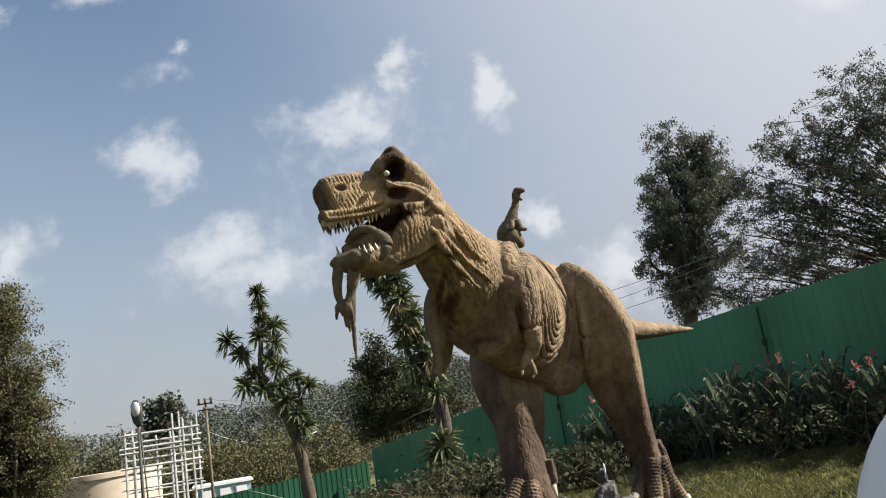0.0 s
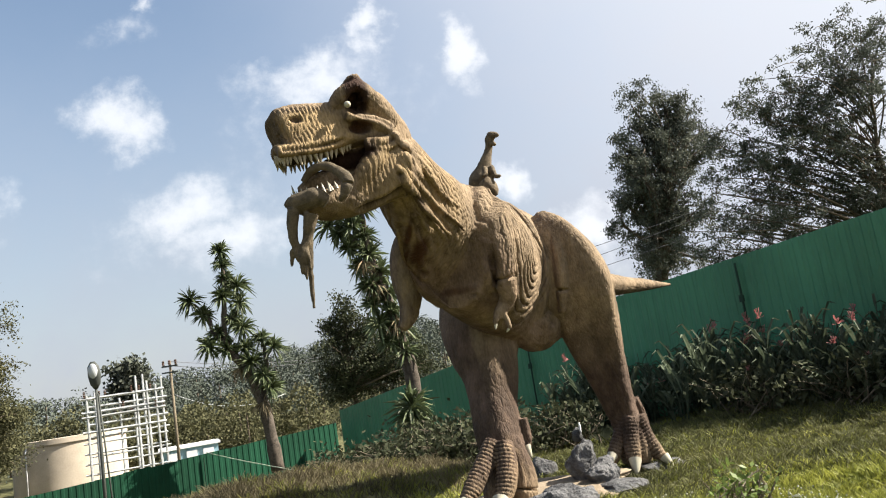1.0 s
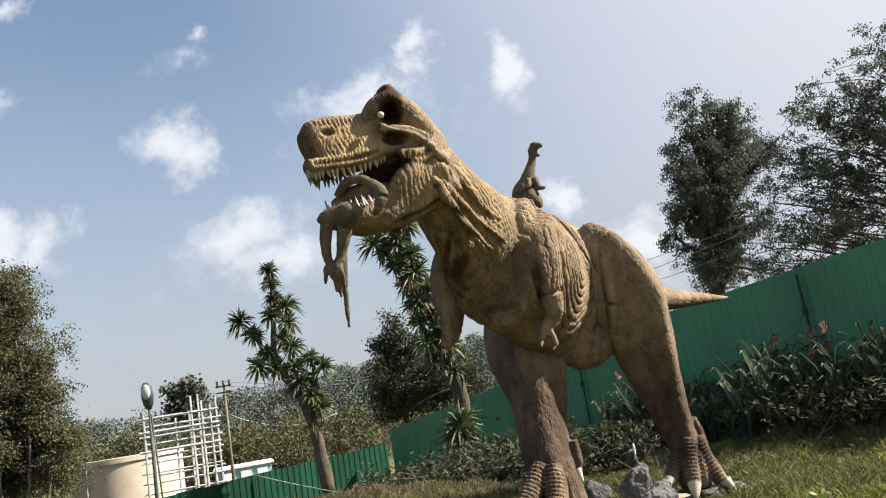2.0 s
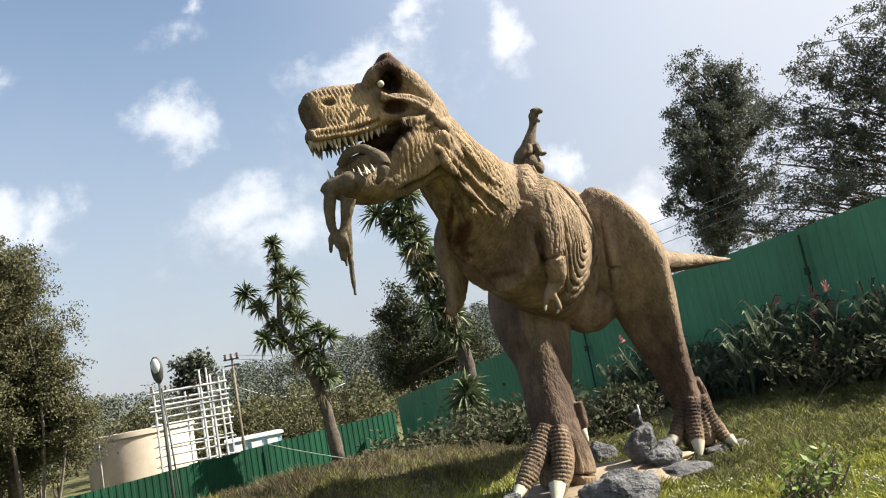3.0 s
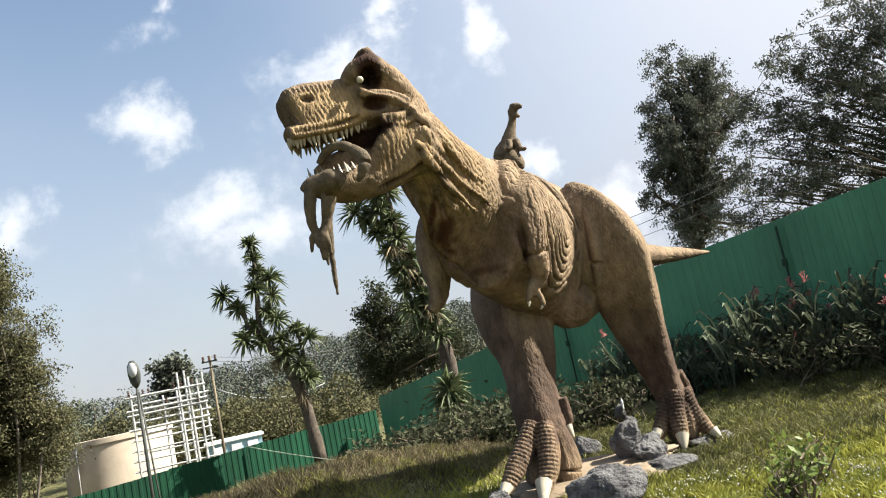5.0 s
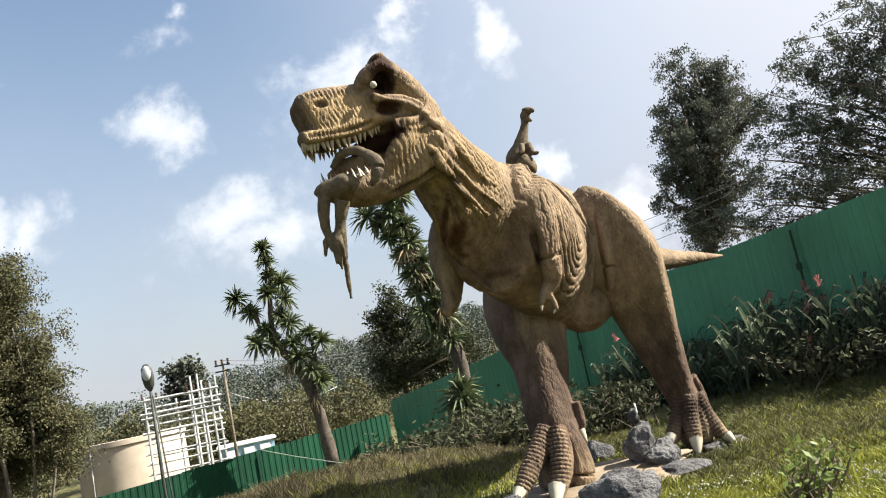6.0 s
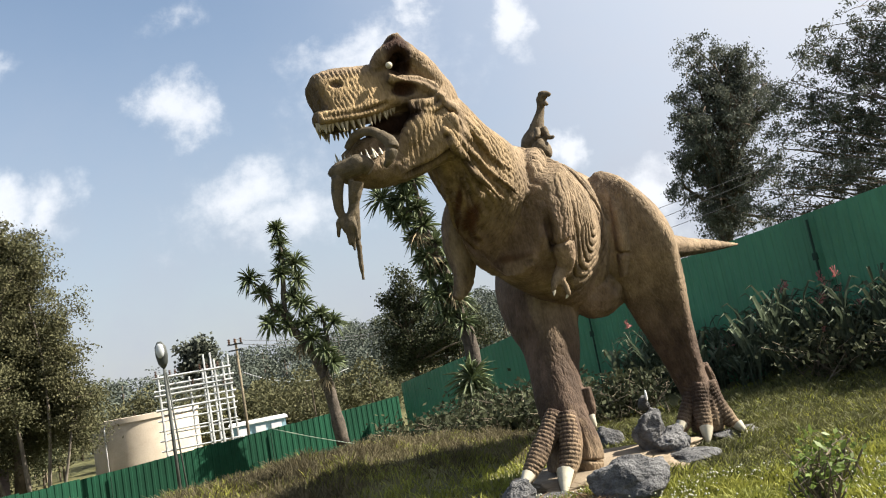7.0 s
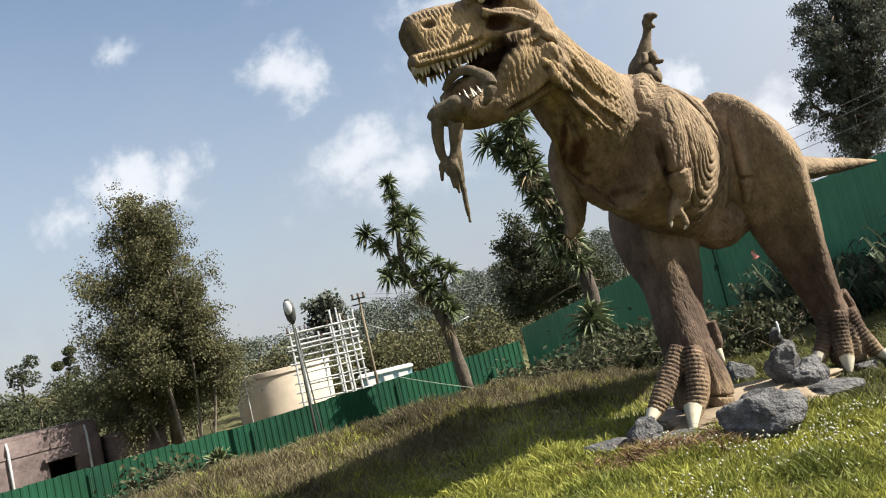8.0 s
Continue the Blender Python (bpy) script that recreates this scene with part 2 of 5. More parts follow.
PALEBARK = mat("pale_bark", (0.09, 0.075, 0.06), (0.22, 0.19, 0.155), 5.0, 0.95, 0.02, 30.0, streak=(1, 1, 0.3))
PALMBARK = mat("cordyline_bark", (0.045, 0.038, 0.03), (0.13, 0.105, 0.085), 8.0, 0.95, 0.04, 30.0)
LEAF_DARK = mat("dark_leaf", (0.046, 0.054, 0.044), (0.145, 0.155, 0.122), 0.8, 0.7, 0.0, 6.0, islands=0.35, translucent=0.2, spec=0.08)
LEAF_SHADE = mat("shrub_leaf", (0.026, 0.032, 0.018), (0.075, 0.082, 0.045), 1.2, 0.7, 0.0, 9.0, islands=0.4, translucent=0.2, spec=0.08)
LEAF_OLIVE = mat("olive_leaf", (0.052, 0.056, 0.028), (0.145, 0.138, 0.076), 0.6, 0.7, 0.0, 5.0, islands=0.25, translucent=0.25, spec=0.08)
# far leaves paled towards blue-grey, standing in for haze in the air
LEAF_HILL_HAZED = mat("hazed_hill_leaf", (0.066, 0.080, 0.068), (0.112, 0.126, 0.104), 0.08, 0.8, 0.0, 0.7, islands=0.12, translucent=0.1, spec=0.05)
LEAF_PALM = mat("cordyline_leaf", (0.045, 0.065, 0.026), (0.15, 0.18, 0.085), 2.0, 0.5, 0.0, 12.0, islands=0.4, translucent=0.15)
LEAF_DEAD = mat("withered_leaf", (0.14, 0.11, 0.06), (0.28, 0.23, 0.14), 2.0, 0.8, 0.0, 12.0, islands=0.35, translucent=0.1)
LEAF_CANNA = mat("canna_leaf", (0.036, 0.050, 0.032), (0.115, 0.138, 0.090), 1.6, 0.7, 0.0, 12.0, islands=0.35, vary=0.25, translucent=0.25, spec=0.1)
LEAF_WEED = mat("weed_leaf", (0.075, 0.115, 0.025), (0.18, 0.235, 0.06), 3.0, 0.55, 0.0, 14.0, islands=0.3, translucent=0.35)
STALK = mat("dry_stalk", (0.085, 0.068, 0.047), (0.21, 0.175, 0.125), 5.0, 0.9, 0.0, 30.0, islands=0.3)
PETAL = mat("red_petal", (0.28, 0.085, 0.08), (0.45, 0.22, 0.20), 5.0, 0.6, 0.0, islands=0.3, translucent=0.3, stain=0)
WIRE = mat("wire", (0.05, 0.05, 0.055), (0.10, 0.10, 0.11), 5.0, 0.6, 0.0, stain=0)
ROPE = mat("pale_rope", (0.40, 0.45, 0.34), (0.55, 0.60, 0.46), 8.0, 0.8, 0.0, stain=0)

# ---- mesh helpers ----
def link_mesh(name, verts, faces, material, parent=None, label="", smooth=False):
    me = bpy.data.meshes.new(name)
    me.from_pydata([tuple(v) for v in verts], [], faces)
    return link_data(name, me, material, parent, label, smooth)


def link_data(name, me, material, parent=None, label="", smooth=False):
    if material is not None and not me.materials:
        me.materials.append(material)
    me.polygons.foreach_set("use_smooth", [smooth] * len(me.polygons))
    me.update()
    ob = new(name, me)
    if parent is not None:
        ob.parent = parent
    if label:
        ob["label"] = label
    return ob


def part(name, bm, material, parent, label="", smooth=False):
    me = bpy.data.meshes.new(name)
    bm.to_mesh(me)
    bm.free()
    return link_data(name, me, material, parent, label, smooth)


def thing(name, label, category, group="", kind=""):
    return tagged(new(name), label, category, group, kind)


class Soup:
    """Vertices and faces gathered for one mesh."""
    def __init__(self):
        self.v, self.f = [], []

    def add(self, verts, faces):
        n = len(self.v)
        self.v.extend(verts)
        self.f.extend([tuple(i + n for i in f) for f in faces])

    def tube(self, pts, radii, sides=8, up=(0, 0, 1), power=2.0, taper=0.0):
        """A closed tube through pts; radii: one number or (side, up) each; power over 2 squares the section, taper narrows its top."""
        pts = [Vector(p) for p in pts]
        rings, last = [], None
        for i, p in enumerate(pts):
            d = (pts[min(i + 1, len(pts) - 1)] - pts[max(i - 1, 0)]).normalized()
            ref = Vector(up)
            if abs(d.dot(ref)) > 0.97:
                ref = last if last is not None else Vector((1, 0.01, 0))
            s = d.cross(ref).normalized()
            n = s.cross(d).normalized()
            last = n
            a, b = radii[i] if isinstance(radii[i], (tuple, list)) else (radii[i], radii[i])
            ring = []
            for k in range(sides):
                t = 2 * math.pi * k / sides
                c, q = math.cos(t), math.sin(t)
                e = 2.0 / power
                ring.append(p + s * a * (1 - taper * q) * math.copysign(abs(c) ** e, c) + n * b * math.copysign(abs(q) ** e, q))
            rings.append(ring)
        verts = [v for r in rings for v in r] + [pts[0], pts[-1]]
        m, faces = len(pts), []
        for i in range(m - 1):
            for k in range(sides):
                k2 = (k + 1) % sides
                faces.append((i * sides + k, i * sides + k2, (i + 1) * sides + k2, (i + 1) * sides + k))
        for k in range(sides):
            faces.append((m * sides, (k + 1) % sides, k))
            faces.append((m * sides + 1, (m - 1) * sides + k, (m - 1) * sides + (k + 1) % sides))
        self.add(verts, faces)
        return self

    def box(self, c, h, rot=None):
        c, vs = Vector(c), []
        for x in (-1, 1):
            for y in (-1, 1):
                for z in (-1, 1):
                    o = Vector((x * h[0], y * h[1], z * h[2]))
                    vs.append(c + (rot @ o if rot is not None else o))
        self.add(vs, [(0, 1, 3, 2), (4, 6, 7, 5), (0, 4, 5, 1), (2, 3, 7, 6), (0, 2, 6, 4), (1, 5, 7, 3)])
        return self

    def ob(self, name, material, parent=None, label="", smooth=False):
        return link_mesh(name, self.v, self.f, material, parent, label, smooth)


def curve_points(pts, n):
    """Catmull-Rom through rows of numbers of any width, n steps a span."""
    p = np.array(pts, float)
    p = np.vstack([2 * p[0] - p[1], p, 2 * p[-1] - p[-2]])
    out = []
    for i in range(1, len(p) - 2):
        for k in range(n):
            t = k / n
            out.append(0.5 * (2 * p[i] + (p[i + 1] - p[i - 1]) * t + (2 * p[i - 1] - 5 * p[i] + 4 * p[i + 1] - p[i + 2]) * t * t
                              + (3 * p[i] - p[i - 1] - 3 * p[i + 1] + p[i + 2]) * t ** 3))
    out.append(p[-2])
    return np.array(out)


def quads(name, centres, sizes, material, parent=None, rng=None, long=1.0, axes=None, label="", droop=0.0):
    """Many small pointed leaves, each a four-cornered blade, in one mesh."""
    n = len(centres)
    if axes is None:
        axes = rng.normal(size=(n, 3))
        axes[:, 2] -= droop
    a = axes / np.linalg.norm(axes, axis=1, keepdims=True)
    b = np.cross(a, rng.normal(size=(n, 3)))
    b /= np.linalg.norm(b, axis=1, keepdims=True) + 1e-9
    s = np.asarray(sizes)[:, None]
    c = np.asarray(centres)
    v = np.empty((n, 4, 3))
    v[:, 0], v[:, 1], v[:, 2], v[:, 3] = c - a * s * long * 0.5, c + b * s * 0.5 - a * s * 0.05, c + a * s * long * 0.5, c - b * s * 0.5 - a * s * 0.05
    me = bpy.data.meshes.new(name)
    me.vertices.add(4 * n); me.loops.add(4 * n); me.polygons.add(n)
    me.vertices.foreach_set("co", v.ravel())
    me.loops.foreach_set("vertex_index", np.arange(4 * n))
    me.polygons.foreach_set("loop_start", np.arange(0, 4 * n, 4))
    me.update(calc_edges=True)
    return link_data(name, me, material, parent, label)


def blades(name, base, tip, width, material, rng, parent=None):
    """Grass: bent blades of two faces each, from base to tip."""
    n = len(base)
    d = tip - base
    side = np.cross(d, rng.normal(size=(n, 3)))
    side /= np.linalg.norm(side, axis=1, keepdims=True) + 1e-9
    w = np.asarray(width)[:, None]
    mid = base + d * 0.55 + np.array((0, 0, 1)) * (np.linalg.norm(d, axis=1, keepdims=True) * 0.10)
    v = np.empty((n, 5, 3))
    v[:, 0], v[:, 1], v[:, 2], v[:, 3], v[:, 4] = base - side * w, base + side * w, mid + side * w * 0.8, mid - side * w * 0.8, tip
    me = bpy.data.meshes.new(name)
    me.vertices.add(5 * n); me.loops.add(7 * n); me.polygons.add(2 * n)
    me.vertices.foreach_set("co", v.ravel())
    idx = (np.arange(n)[:, None] * 5 + np.array((0, 1, 2, 3, 3, 2, 4))[None]).ravel()
    me.loops.foreach_set("vertex_index", idx)
    me.polygons.foreach_set("loop_start", (np.arange(n)[:, None] * 7 + np.array((0, 4))[None]).ravel())
    me.update(calc_edges=True)
    return link_data(name, me, material, parent)


def smooth_step(a, b, x):
    t = np.clip((x - a) / (b - a), 0, 1)
    return t * t * (3 - 2 * t)

# ---- the land ----
def land(x, y):
    """Height of the ground: a level lawn, a low grassy mound, a slope down to the fences, far hills."""
    x, y = np.asarray(x, float), np.asarray(y, float)
    q = (x + 6) * -0.67 + (y - 7.5) * 0.74
    along = (x + 6) * 0.74 + (y - 7.5) * 0.67
    mound = MOUND * np.exp(-(np.minimum(q, 0) / 1.7) ** 2 - (np.maximum(q, 0) / 2.2) ** 2) * (1 - smooth_step(5.5, 9.5, along)) * smooth_step(-4.5, 3.2, along)
    z = mound - 1.9 * smooth_step(1.0, 10.0, q)
    z = z + 0.45 * smooth_step(2.5, 8.5, x) * smooth_step(5.0, 12.0, y) * (1 - smooth_step(12, 20, y))
    z = z + 0.05 * np.sin(x * 1.3 + 0.7) * np.sin(y * 1.1) + 0.02 * np.sin(x * 3.1) * np.sin(y * 2.7 + 1)
    z = z - 1.2 * smooth_step(30, 60, y) + smooth_step(70, 190, y) * (2.2 + 7.0 * smooth_step(-90, -5, x)) + 10 * smooth_step(200, 700, y)
    return z


MOUND = 0.50


def build_ground():
    def axis(lo, hi, step, far):
        inner = np.arange(lo, hi + 1e-6, step)
        grow = np.cumsum(step * 1.16 ** np.arange(1, 200))
        grow = grow[grow < far]
        return np.concatenate([(lo - grow)[::-1], inner, hi + grow])
    xs, ys = axis(-14, 12, 0.25, 2600), axis(-4, 26, 0.25, 2600)
    X, Y = np.meshgrid(xs, ys)
    Z = land(X, Y)
    nx, ny = len(xs), len(ys)
    i = np.arange(nx * ny).reshape(ny, nx)
    f = np.stack([i[:-1, :-1], i[:-1, 1:], i[1:, 1:], i[1:, :-1]], -1).reshape(-1, 4)
    ob = link_mesh("ground", np.stack([X, Y, Z], -1).reshape(-1, 3).tolist(), [tuple(r) for r in f.tolist()], SOIL, smooth=True)
    tagged(ob, "grassy sloping garden ground with a low mound", "ground", kind="structure")


build_ground()


# ---- corrugated fences ----
def sheet(width, height, slope, depth):
    """One corrugated sheet, standing at its lower corner, running along +x and rising by slope, its back towards +y."""
    ribs, xs = max(2, round(width / 0.20)), []
    for r in range(ribs):
        x0 = width * r / ribs
        p = width / ribs
        xs += [(x0, 0.0), (x0 + 0.48 * p, 0.0), (x0 + 0.58 * p, -depth), (x0 + 0.90 * p, -depth)]
    xs.append((width + 0.012, 0.0))
    v, f = [], []
    for x, y in xs:
        z = slope * x
        v += [(x, y, z), (x, y, z + height), (x, y + 0.006, z), (x, y + 0.006, z + height)]
    for k in range(len(xs) - 1):
        a, b = 4 * k, 4 * k + 4
        f += [(a, b, b + 1, a + 1), (a + 2, a + 3, b + 3, b + 2), (a + 1, b + 1, b + 3, a + 3)]
    return v, f


def fence(name, label, line, height, width, jag, post_every, depth, paint, brace=0.0):
    """A fence along line, rows of x, y and the height of its top, in sheets of about that width."""
    root = thing(name, label, "fence", kind="structure")
    rng = random.Random(7)
    n = 0
    for (x0, y0, z0), (x1, y1, z1) in zip(line, line[1:]):
        run = math.hypot(x1 - x0, y1 - y0)
        turn = math.atan2(y1 - y0, x1 - x0)
        count = round(run / width)
        v, f = sheet(run / count, height, (z1 - z0) / run, depth)
        me = bpy.data.meshes.new("panel")
        me.from_pydata(v, [], f)
        me.materials.append(paint)
        for k in range(count):
            t = k / count
            ob = new("panel", me)
            ob.parent = root
            z = z0 + (z1 - z0) * t - height + rng.uniform(-jag, jag)
            spot = Vector((x0 + (x1 - x0) * t, y0 + (y1 - y0) * t, z))
            ob.matrix_basis = Matrix.Translation(spot) @ Matrix.Rotation(turn, 4, "Z")
            if n % post_every == 0:
                out = Vector((-math.sin(turn), math.cos(turn), 0)) * 0.09
                if out.dot(spot) > 0:
                    out = -out
                foot = spot + out
                s = Soup()
                s.tube([foot - Vector((0, 0, 0.6)), foot + Vector((0, 0, height - 0.12))], [0.022, 0.022], 6)
                if brace:
                    s.tube([foot + Vector((0, 0, height * brace - 0.03)) + out * 0.2, foot + Vector((0, 0, height * brace + 0.1)) + out * 0.2], [0.055, 0.05], 8)
                s.ob("post", GREENPOST, root)
            n += 1
    return root


# the first stretch lies out of view, added so that it shades the lawn
fence("fence_high", "tall green corrugated metal fence with thin braces", ((13.6, 3.9, 3.85), (9.9, 9.3, 3.40), (7.70, 12.25, 3.13), (4.68, 16.51, 2.71), (0.83, 22.19, 1.75), (-2.86, 28.45, 0.91)), 3.0, 1.05, 0.0, 6, 0.016, FENCE, 0.72)
fence("fence_low", "lower green corrugated metal fence down the slope", ((-26.0, 9.8, -0.1), (-19.0, 15.6, 0.02), (-12.33, 23.03, -0.00), (-3.15, 29.25, 0.47)), 2.3, 0.85, 0.025, 6, 0.018, FENCE_DIMMED)

# ---- the great statue ----
# creases in the skin: width, depth, raised lip, course
CREASES = ((0.050, 0.060, 0.030, ((1.740, 8.481, 3.144), (1.785, 8.461, 2.984), (1.792, 8.412, 2.769), (1.780, 8.428, 2.512), (1.791, 8.616, 2.272), (1.830, 8.952, 2.062))),
           (0.040, 0.045, 0.025, ((0.999, 7.582, 3.386), (0.993, 7.434, 3.143), (0.981, 7.468, 2.918), (1.005, 7.571, 2.726), (1.049, 7.733, 2.534))),
           (0.022, 0.030, 0.016, ((0.227, 6.344, 3.694), (0.268, 6.333, 3.501), (0.380, 6.633, 3.407), (0.566, 6.844, 3.284), (0.769, 7.133, 3.167))),
           (0.022, 0.030, 0.016, ((0.160, 6.258, 3.441), (0.222, 6.492, 3.349), (0.337, 6.720, 3.278), (0.471, 6.878, 3.159), (0.652, 7.103, 3.016))),
           (0.018, 0.022, 0.012, ((0.163, 6.295, 3.861), (0.285, 6.373, 3.738), (0.453, 6.632, 3.584), (0.662, 6.923, 3.450), (0.881, 7.330, 3.376))),
           (0.018, 0.022, 0.012, ((0.192, 6.488, 3.302), (0.310, 6.784, 3.203), (0.430, 6.947, 3.062), (0.566, 7.148, 2.914))),
           (0.026, 0.030, 0.018, ((0.126, 6.933, 3.156), (0.168, 7.208, 2.969), (0.236, 7.496, 2.774), (0.331, 7.607, 2.618))),
           (0.026, 0.030, 0.018, ((0.238, 6.855, 3.169), (0.317, 7.063, 2.988), (0.376, 7.345, 2.790), (0.495, 7.584, 2.569))),
           (0.026, 0.022, 0.014, ((0.383, 6.969, 3.044), (0.491, 7.199, 2.866), (0.591, 7.434, 2.667), (0.787, 7.733, 2.421))),
           (0.026, 0.035, 0.020, ((0.225, 6.335, 3.562), (0.150, 6.342, 3.365), (-0.004, 6.336, 3.284), (-0.224, 6.264, 3.182))),
           (0.018, 0.030, 0.016, ((0.177, 6.322, 3.888), (0.149, 6.287, 3.789), (0.052, 6.239, 3.732), (-0.058, 6.196, 3.750))),
           (0.014, 0.018, 0.010, ((-0.787, 5.912, 3.702), (-0.655, 5.957, 3.708), (-0.476, 6.044, 3.738), (-0.294, 6.124, 3.796))),
           (0.014, 0.020, 0.010, ((-0.191, 6.102, 4.018), (-0.088, 6.128, 3.965), (0.040, 6.196, 3.954), (0.125, 6.254, 3.906))))

# middle lines of the ringed toes, with their radius
TOES = (((2.627, 9.542, 0.737, 0.09), (2.471, 9.497, 0.507, 0.085), (2.362, 9.444, 0.328, 0.085), (2.307, 9.420, 0.219, 0.05)),
        ((2.659, 9.461, 0.734, 0.1), (2.599, 9.396, 0.488, 0.1), (2.571, 9.327, 0.268, 0.095), (2.543, 9.268, 0.119, 0.05)),
        ((2.762, 9.507, 0.746, 0.1), (2.817, 9.494, 0.478, 0.1), (2.903, 9.441, 0.272, 0.09), (3.003, 9.388, 0.133, 0.045)),
        ((0.792, 8.477, 0.818, 0.1), (0.641, 8.362, 0.586, 0.115), (0.484, 8.240, 0.396, 0.11), (0.329, 8.127, 0.224, 0.07)),
        ((0.906, 8.416, 0.799, 0.1), (0.885, 8.312, 0.541, 0.12), (0.819, 8.223, 0.329, 0.115), (0.709, 8.115, 0.114, 0.07)))


def trex():
    s = Soup()

    def limb(rows, sides=20, power=2.0, up=(0, 0, 1), steps=5, taper=0.0):
        p = curve_points([r[:3] + (tuple(r[3:5]) if len(r) > 4 else (r[3], r[3])) for r in rows], steps)
        s.tube(p[:, :3], [tuple(np.maximum(r, 0.006)) for r in p[:, 3:5]], sides, up, power, taper)

    # neck, trunk and tail
    limb(((0.018, 6.679, 3.931, 0.24, 0.23), (0.162, 6.760, 3.700, 0.30, 0.345), (0.320, 7.097, 3.480, 0.38, 0.455), (0.529, 7.580, 3.260, 0.46, 0.615), (0.742, 8.061, 3.040, 0.58, 0.77), (1.048, 8.579, 2.886, 0.67, 0.84),
          (1.429, 9.191, 2.788, 0.53, 0.9), (1.843, 9.802, 2.698, 0.44, 0.89), (2.255, 10.303, 2.669, 0.42, 0.7), (2.731, 10.902, 2.647, 0.4, 0.42), (3.144, 11.501, 2.638, 0.24, 0.22), (3.611, 12.001, 2.611, 0.15, 0.155), (4.124, 12.397, 2.589, 0.09, 0.1), (4.737, 12.894, 2.563, 0.02, 0.025)), 32, 1.75, taper=0.05)
    # skull and upper jaw
    limb(((0.239, 6.722, 3.800, 0.15, 0.12), (0.112, 6.645, 3.920, 0.24, 0.19), (-0.051, 6.555, 4.010, 0.29, 0.235), (-0.228, 6.459, 4.020, 0.29, 0.235), (-0.370, 6.355, 3.985, 0.255, 0.215), (-0.480, 6.300, 3.965, 0.25, 0.215), (-0.600, 6.240, 3.945, 0.245, 0.225), (-0.710, 6.190, 3.925, 0.24, 0.235), (-0.790, 6.153, 3.902, 0.23, 0.235), (-0.835, 6.135, 3.887, 0.21, 0.220), (-0.862, 6.122, 3.876, 0.17, 0.18)), 36, 4.5, taper=0.20)
    # lip rim, brow ridge and its horn, cheek
    limb(((-0.847, 5.934, 3.702, 0.05), (-0.683, 5.990, 3.715, 0.055), (-0.482, 6.092, 3.745, 0.055), (-0.292, 6.191, 3.803, 0.05), (-0.162, 6.240, 3.869, 0.05)), 10)
    limb(((-0.353, 6.129, 4.103, 0.045), (-0.248, 6.115, 4.187, 0.08), (-0.121, 6.105, 4.238, 0.075), (-0.064, 6.168, 4.211, 0.09), (0.050, 6.323, 4.103, 0.12), (0.170, 6.439, 3.985, 0.1)), 14)
    limb(((-0.040, 6.220, 4.170, 0.12), (-0.110, 6.160, 4.275, 0.09), (-0.125, 6.110, 4.375, 0.04)), 12)
    limb(((-0.330, 6.190, 4.120, 0.06), (-0.235, 6.170, 4.225, 0.065), (-0.140, 6.130, 4.345, 0.045)), 10)
    limb(((-0.233, 6.083, 3.989, 0.03), (-0.136, 6.146, 3.952, 0.055), (0.001, 6.226, 3.942, 0.06), (0.119, 6.311, 3.896, 0.06)), 10)
    limb(((0.166, 6.358, 3.841, 0.08), (0.112, 6.330, 3.765, 0.07), (0.009, 6.254, 3.745, 0.06), (-0.100, 6.216, 3.746, 0.05)), 10)
    limb(((-0.790, 5.990, 3.735, 0.05), (-0.862, 6.060, 3.745, 0.06), (-0.865, 6.260, 3.745, 0.065), (-0.745, 6.400, 3.765, 0.06), (-0.565, 6.500, 3.800, 0.05)), 10)
    limb(((0.060, 6.480, 4.080, 0.15), (-0.080, 6.430, 4.170, 0.17), (-0.200, 6.380, 4.130, 0.14), (-0.330, 6.350, 4.060, 0.12)), 14)
    # palate and tongue inside the gape
    limb(((0.038, 6.672, 3.786, 0.22, 0.16), (-0.188, 6.546, 3.713, 0.21, 0.14), (-0.372, 6.453, 3.682, 0.17, 0.1), (-0.504, 6.380, 3.646, 0.08, 0.05)), 14)
    # lower jaw and throat muscle
    limb(((0.233, 6.669, 3.636, 0.22, 0.26), (0.104, 6.561, 3.561, 0.29, 0.26), (-0.040, 6.498, 3.458, 0.28, 0.2), (-0.227, 6.433, 3.376, 0.25, 0.185), (-0.431, 6.347, 3.300, 0.23, 0.155), (-0.610, 6.273, 3.279, 0.19, 0.12), (-0.752, 6.234, 3.290, 0.14, 0.07), (-0.851, 6.205, 3.299, 0.06, 0.03)), 22, 2.4)
    limb(((-0.245, 6.561, 3.613, 0.13, 0.13), (-0.450, 6.436, 3.527, 0.13, 0.12), (-0.608, 6.327, 3.469, 0.12, 0.1), (-0.738, 6.277, 3.412, 0.07, 0.06)), 12)
    limb(((0.054, 6.307, 3.718, 0.06), (-0.043, 6.274, 3.610, 0.11), (-0.156, 6.246, 3.473, 0.1), (-0.234, 6.233, 3.365, 0.07)), 12)
    # folds of skin: neck, breast, shoulder blade, thigh, flank
    limb(((0.233, 6.288, 3.638, .02), (0.275, 6.342, 3.492, 0.026), (0.403, 6.655, 3.393, 0.026), (0.589, 6.878, 3.265, 0.024), (0.784, 7.139, 3.159, 0.016), (0.883, 7.272, 3.060, .015)), 8)
    limb(((0.152, 6.241, 3.523, .02), (0.211, 6.331, 3.370, 0.026), (0.327, 6.621, 3.325, 0.026), (0.450, 6.786, 3.217, 0.022), (0.619, 6.980, 3.085, 0.015), (0.753, 7.165, 3.008, .015)), 8)
